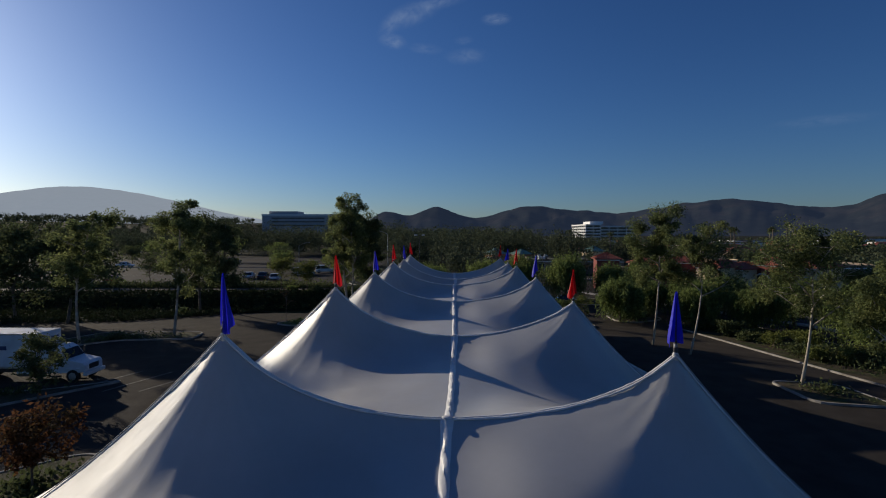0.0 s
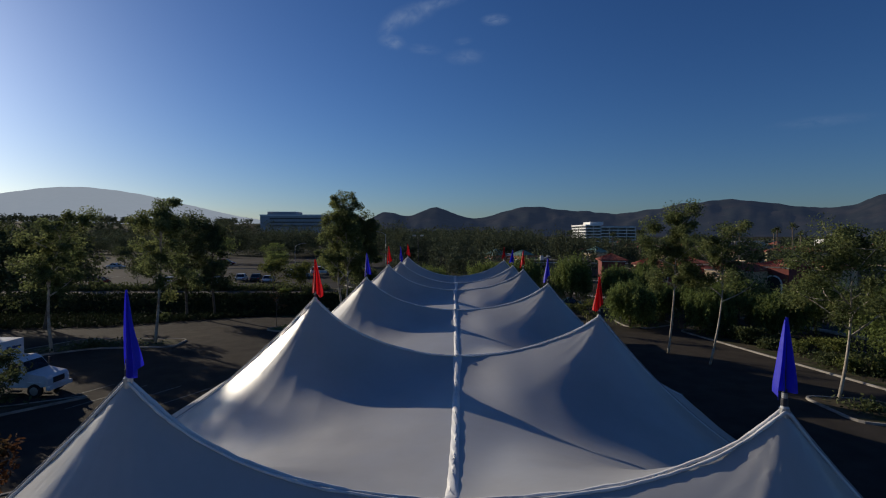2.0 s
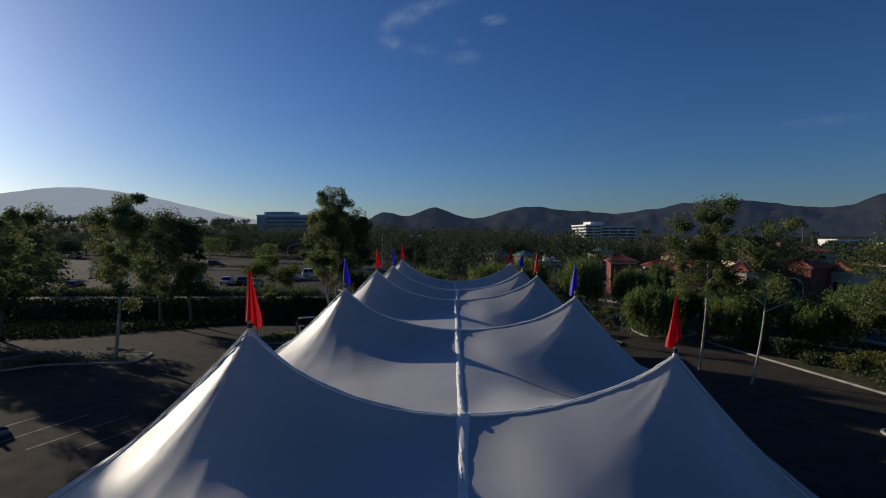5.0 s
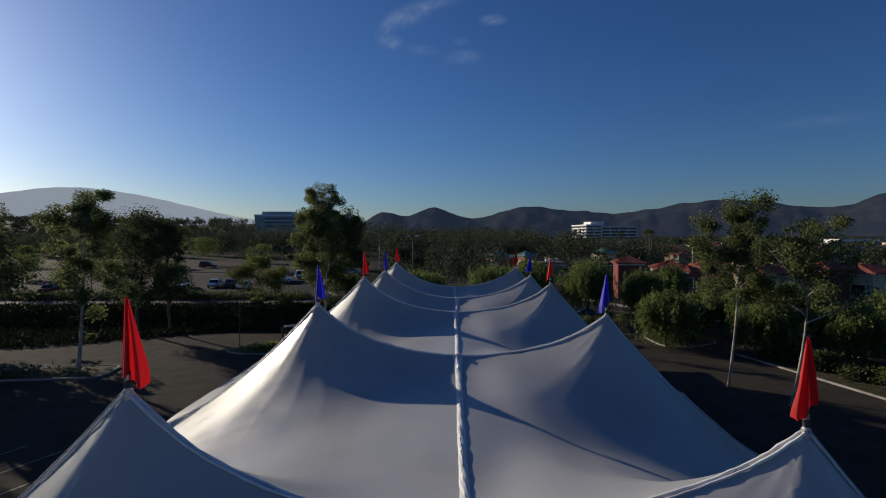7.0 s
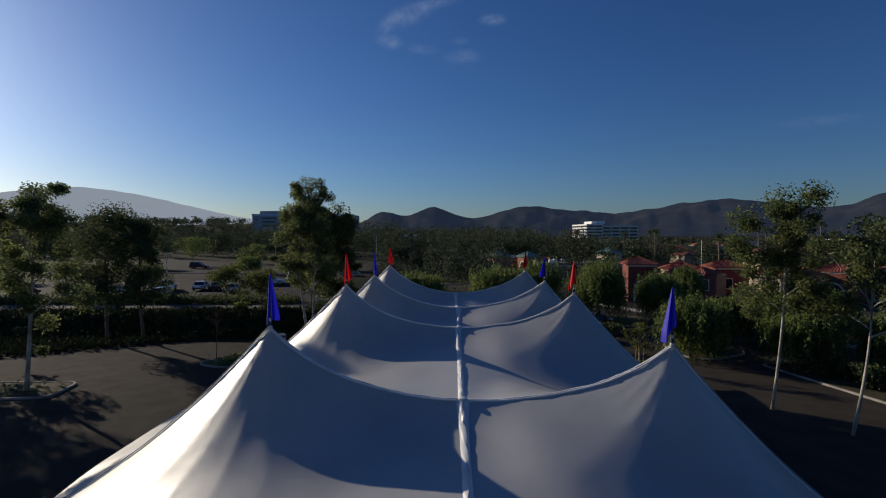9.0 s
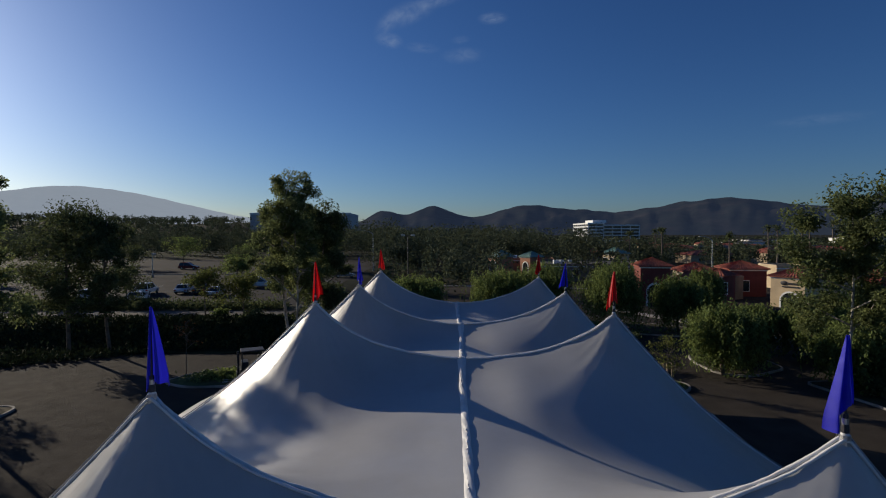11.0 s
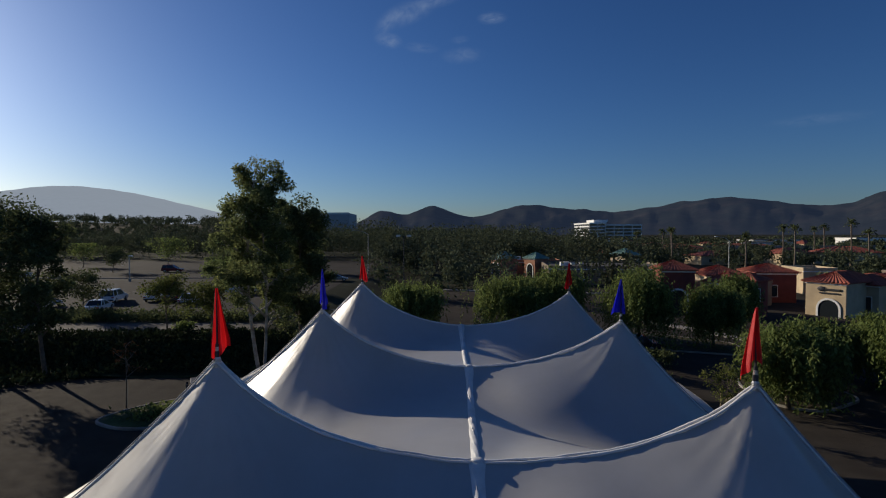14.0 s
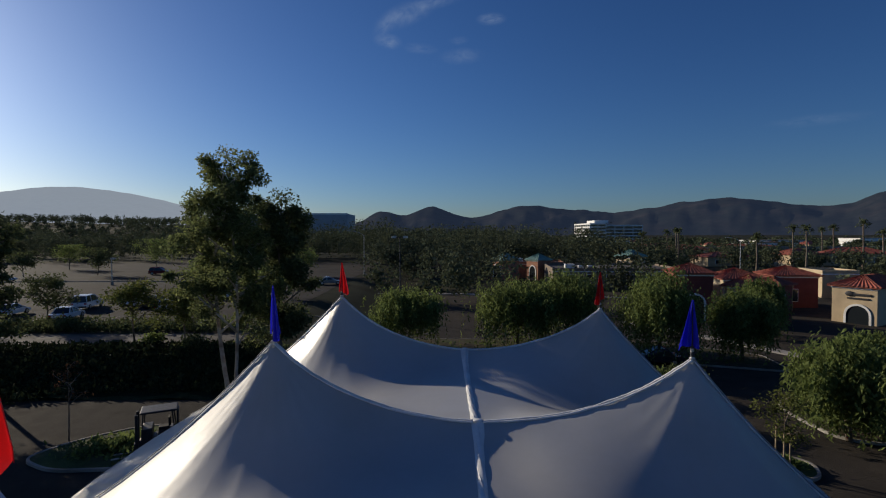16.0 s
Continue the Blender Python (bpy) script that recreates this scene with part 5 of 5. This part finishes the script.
shop(31.0, 35.4, 101.6, 106.0, 6.2, "red_stucco", "hip", "dark red pavilion with a clay tile roof", (33.2, 2.2, 3.4), (), 1.2, turn=-8.0)
shop(66.5, 74.0, 101.0, 112, 4.6, "cream", "hip", "cream stucco shop with a long tile roof", (69.0, 2.2, 2.6), ((71.0, 73.0, 0.6, 2.6),), 1.3)
shop(75.0, 90.0, 103.0, 118, 4.4, "tan", "flat", "tan flat-roofed shop at the row's end", None, ((77.0, 81.0, 0.6, 2.6), (83.0, 87.0, 0.6, 2.6)), turn=-6.0)
shop(67.0, 73.0, 124.0, 131, 4.4, "cream", "flat", "low cream flat-roofed store behind the shops", turn=-6.0)
shop(41.8, 47.4, 110.0, 116, 4.7, "cream", "hip", "cream stucco building with a tile roof behind the shops", None, ((42.8, 44.4, 1.0, 2.8),), 1.4, turn=-8.0)
shop(51.5, 57.5, 113.0, 119, 4.9, "red_stucco", "hip", "red stucco building with a tile roof behind the shops", None, ((52.6, 54.6, 1.0, 2.8),), 1.3, turn=-8.0)
shop(24.0, 50.0, 141.0, 160, 3.7, "tan", "flat", "long brown stucco building with a flat roof", None, tuple((27 + 4 * k, 28.4 + 4 * k, 1.2, 2.8) for k in range(6)), turn=-6.0)
shop(12.0, 16.6, 159.0, 164, 5.0, "brick", "green", "orange brick gate tower with a green roof", (14.4, 2.8, 3.9), (), 1.7)
shop(21.0, 25.4, 161.0, 165, 4.9, "brick", "green", "orange brick tower with a green roof", (23.4, 2.2, 3.4), (), 1.5)
shop(17.0, 32.0, 166.0, 176, 3.8, "brick", "flat", "low brick building between towers", None, ((19.0, 20.4, 0.8, 2.4), (27.0, 28.4, 0.8, 2.4)), turn=-6.0)
shop(44.0, 49.0, 163.0, 168, 5.6, "cream", "green", "cream pavilion with a green pyramid roof", None, ((44.8, 46.0, 2.6, 4.4), (47.0, 48.2, 2.6, 4.4)), 1.8)


def office(x0, x1, y0, y1, floors, storey, label, z_top, band=1.5):
    """A far office block: white spandrel bands between glass strips, on each storey."""
    t = tagged(empty("office_building", pose(x0, y0, 0)), label, "building")
    w, d = x1 - x0, y1 - y0
    base = z_top - floors * storey
    part("core", box(0.4, w - 0.4, 0.4, d - 0.4, 0, z_top - 0.3), M["grey_panel"], t)
    for k in range(floors):
        z = base + k * storey
        part("window_band", box(0.2, w - 0.2, 0.2, d - 0.2, z + band, z + storey - 0.01), M["glass"], t)
        part("spandrel", box(0, w, 0, d, z, z + band, 0.0), M["white"], t, "white concrete band")
    part("roof_edge", box(-0.6, w + 0.6, -0.6, d + 0.6, z_top, z_top + 1.6), M["white"], t)
    n = int(d / 9)
    for k in range(n + 1):
        part("pier", box(-0.15, 0.05, k * d / n - 0.4, k * d / n + 0.4, base, z_top), M["white"], t)
    n = int(w / 9)
    for k in range(n + 1):
        part("pier", box(k * w / n - 0.4, k * w / n + 0.4, -0.15, 0.05, base, z_top), M["white"], t)
    return t


ob = office(172, 190, 610, 675, 5, 3.6, "white office building with banded storeys", 21.5)
part("penthouse", box(8, 24, 10, 40, 23.1, 26.5), M["white"], ob)
office(190.5, 232, 612, 640, 4, 3.8, "white office wing with a deep roof band", 19.4, 1.2)


def slab(x0, x1, y0, y1, h, label):
    t = tagged(empty("warehouse", pose(x0, y0, 0)), label, "building")
    w, d = x1 - x0, y1 - y0
    part("wall", box(0, w, 0, d, 0, h), M["grey_panel"], t)
    part("penthouse", box(w * 0.06, w * 0.36, d * 0.1, d * 0.6, h + 0.01, h + 4), M["grey_panel"], t)
    part("parapet", box(-0.4, w + 0.4, -0.4, 0.0, h - 1.2, h + 0.6), M["white"], t)
    for k in range(3):
        part("window_strip", box(w * 0.1, w * 0.65, -0.2, -0.01, h - 4.5 - 4 * k, h - 3.2 - 4 * k), M["glass"], t)


slab(-200, -94, 560, 610, 32.5, "large grey slab building beyond the trees")


def house(m):
    t = tagged(empty("house", pose(0, 0, 0)), "small far house with a red tile roof", "house", "houses across the valley")
    part("wall", box(-6, 6, -4, 4, 0, 4.2), M["cream"], t)
    part("roof", hip_roof(-6, 6, -4, 4, 4.2, 2.0, 0.6), M["tile"], t)
    for x in (-4, 0, 3):
        window_part(t, x, x + 1.4, -4.0, 1.2, 2.8)
    t.matrix_basis = m
    return t


first_house = house(pose(120, 205, 0, 0, 0, 8))
rs = random.Random(9)
for k in range(18):
    y = rs.uniform(190, 420)
    x = rs.uniform(0.28, 0.92) * y
    copy_thing(first_house, pose(x, y, 0, 0, 0, rs.uniform(-30, 30)) @ Matrix.Diagonal((rs.uniform(0.8, 1.8), rs.uniform(0.8, 1.5), rs.uniform(0.75, 1.1), 1)))
for x, y, w, h in ((230, 400, 36, 6.0), (330, 430, 60, 7.0), (180, 330, 30, 5.5), (60, 380, 70, 6.5), (30, 330, 40, 6), (270, 300, 46, 6)):
    t = tagged(empty("warehouse", pose(x, y, 0)), "long pale flat-roofed warehouse far off", "building")
    part("wall", box(0, w, 0, 22, 0, h), M["white"], t)
    part("roof", box(-0.3, w + 0.3, -0.3, 22.3, h, h + 0.4), M["roofing"], t)
    for k in range(int(w / 9)):
        part("loading_door", box(2 + 9 * k, 6 + 9 * k, -0.08, -0.01, 0, 3.4), M["grey_panel"], t)
t = tagged(new("sound_wall", mesh_of(box(120, 520, 290, 290.6, 0, 4.6), "sound_wall", M["concrete"])), "long pale concrete wall along the freeway", "wall", kind="structure")
patch("freeway", 110, 560, 272, 286, M["asphalt_far"], 0.05, 20, label="far freeway of pale asphalt")


# ---- palms ----
def build_palm(x, y, h, seed):
    rnd = random.Random(seed)
    t = tagged(empty("palm_tree", pose(x, y, 0)), "tall slim fan palm with a tufted head", "palm tree", "palms in the town")
    part("trunk", tube([(0, 0, 0), (0.15, 0, h * 0.5), (0, 0.1, h)], [0.32, 0.22, 0.2], 8), M["bark"], t)
    pts = []
    for k in range(26):
        a, e = rnd.uniform(0, 6.28), rnd.uniform(-0.9, 1.2)
        for q in range(9):
            f = q / 8 * 1.7
            pts.append((math.cos(a) * math.cos(e) * f, math.sin(a) * math.cos(e) * f + 0.1, h + math.sin(e) * f - 0.22 * f * f))
    ob = new("fronds", leaves_mesh("fronds", pts, 0.6, M["leaf_dark"], seed, 0.1, 0.4))
    ob.parent = t


for k, (x, y, h) in enumerate([(127, 187, 14.5), (99, 172, 12.5), (108, 190, 13), (72, 188, 12), (84, 215, 12.5), (66, 200, 11), (140, 215, 13.5), (118, 170, 11.5), (155, 240, 13), (90, 235, 12), (60, 240, 12.5), (78, 160, 10.5)]):
    build_palm(x, y, h, 500 + k)
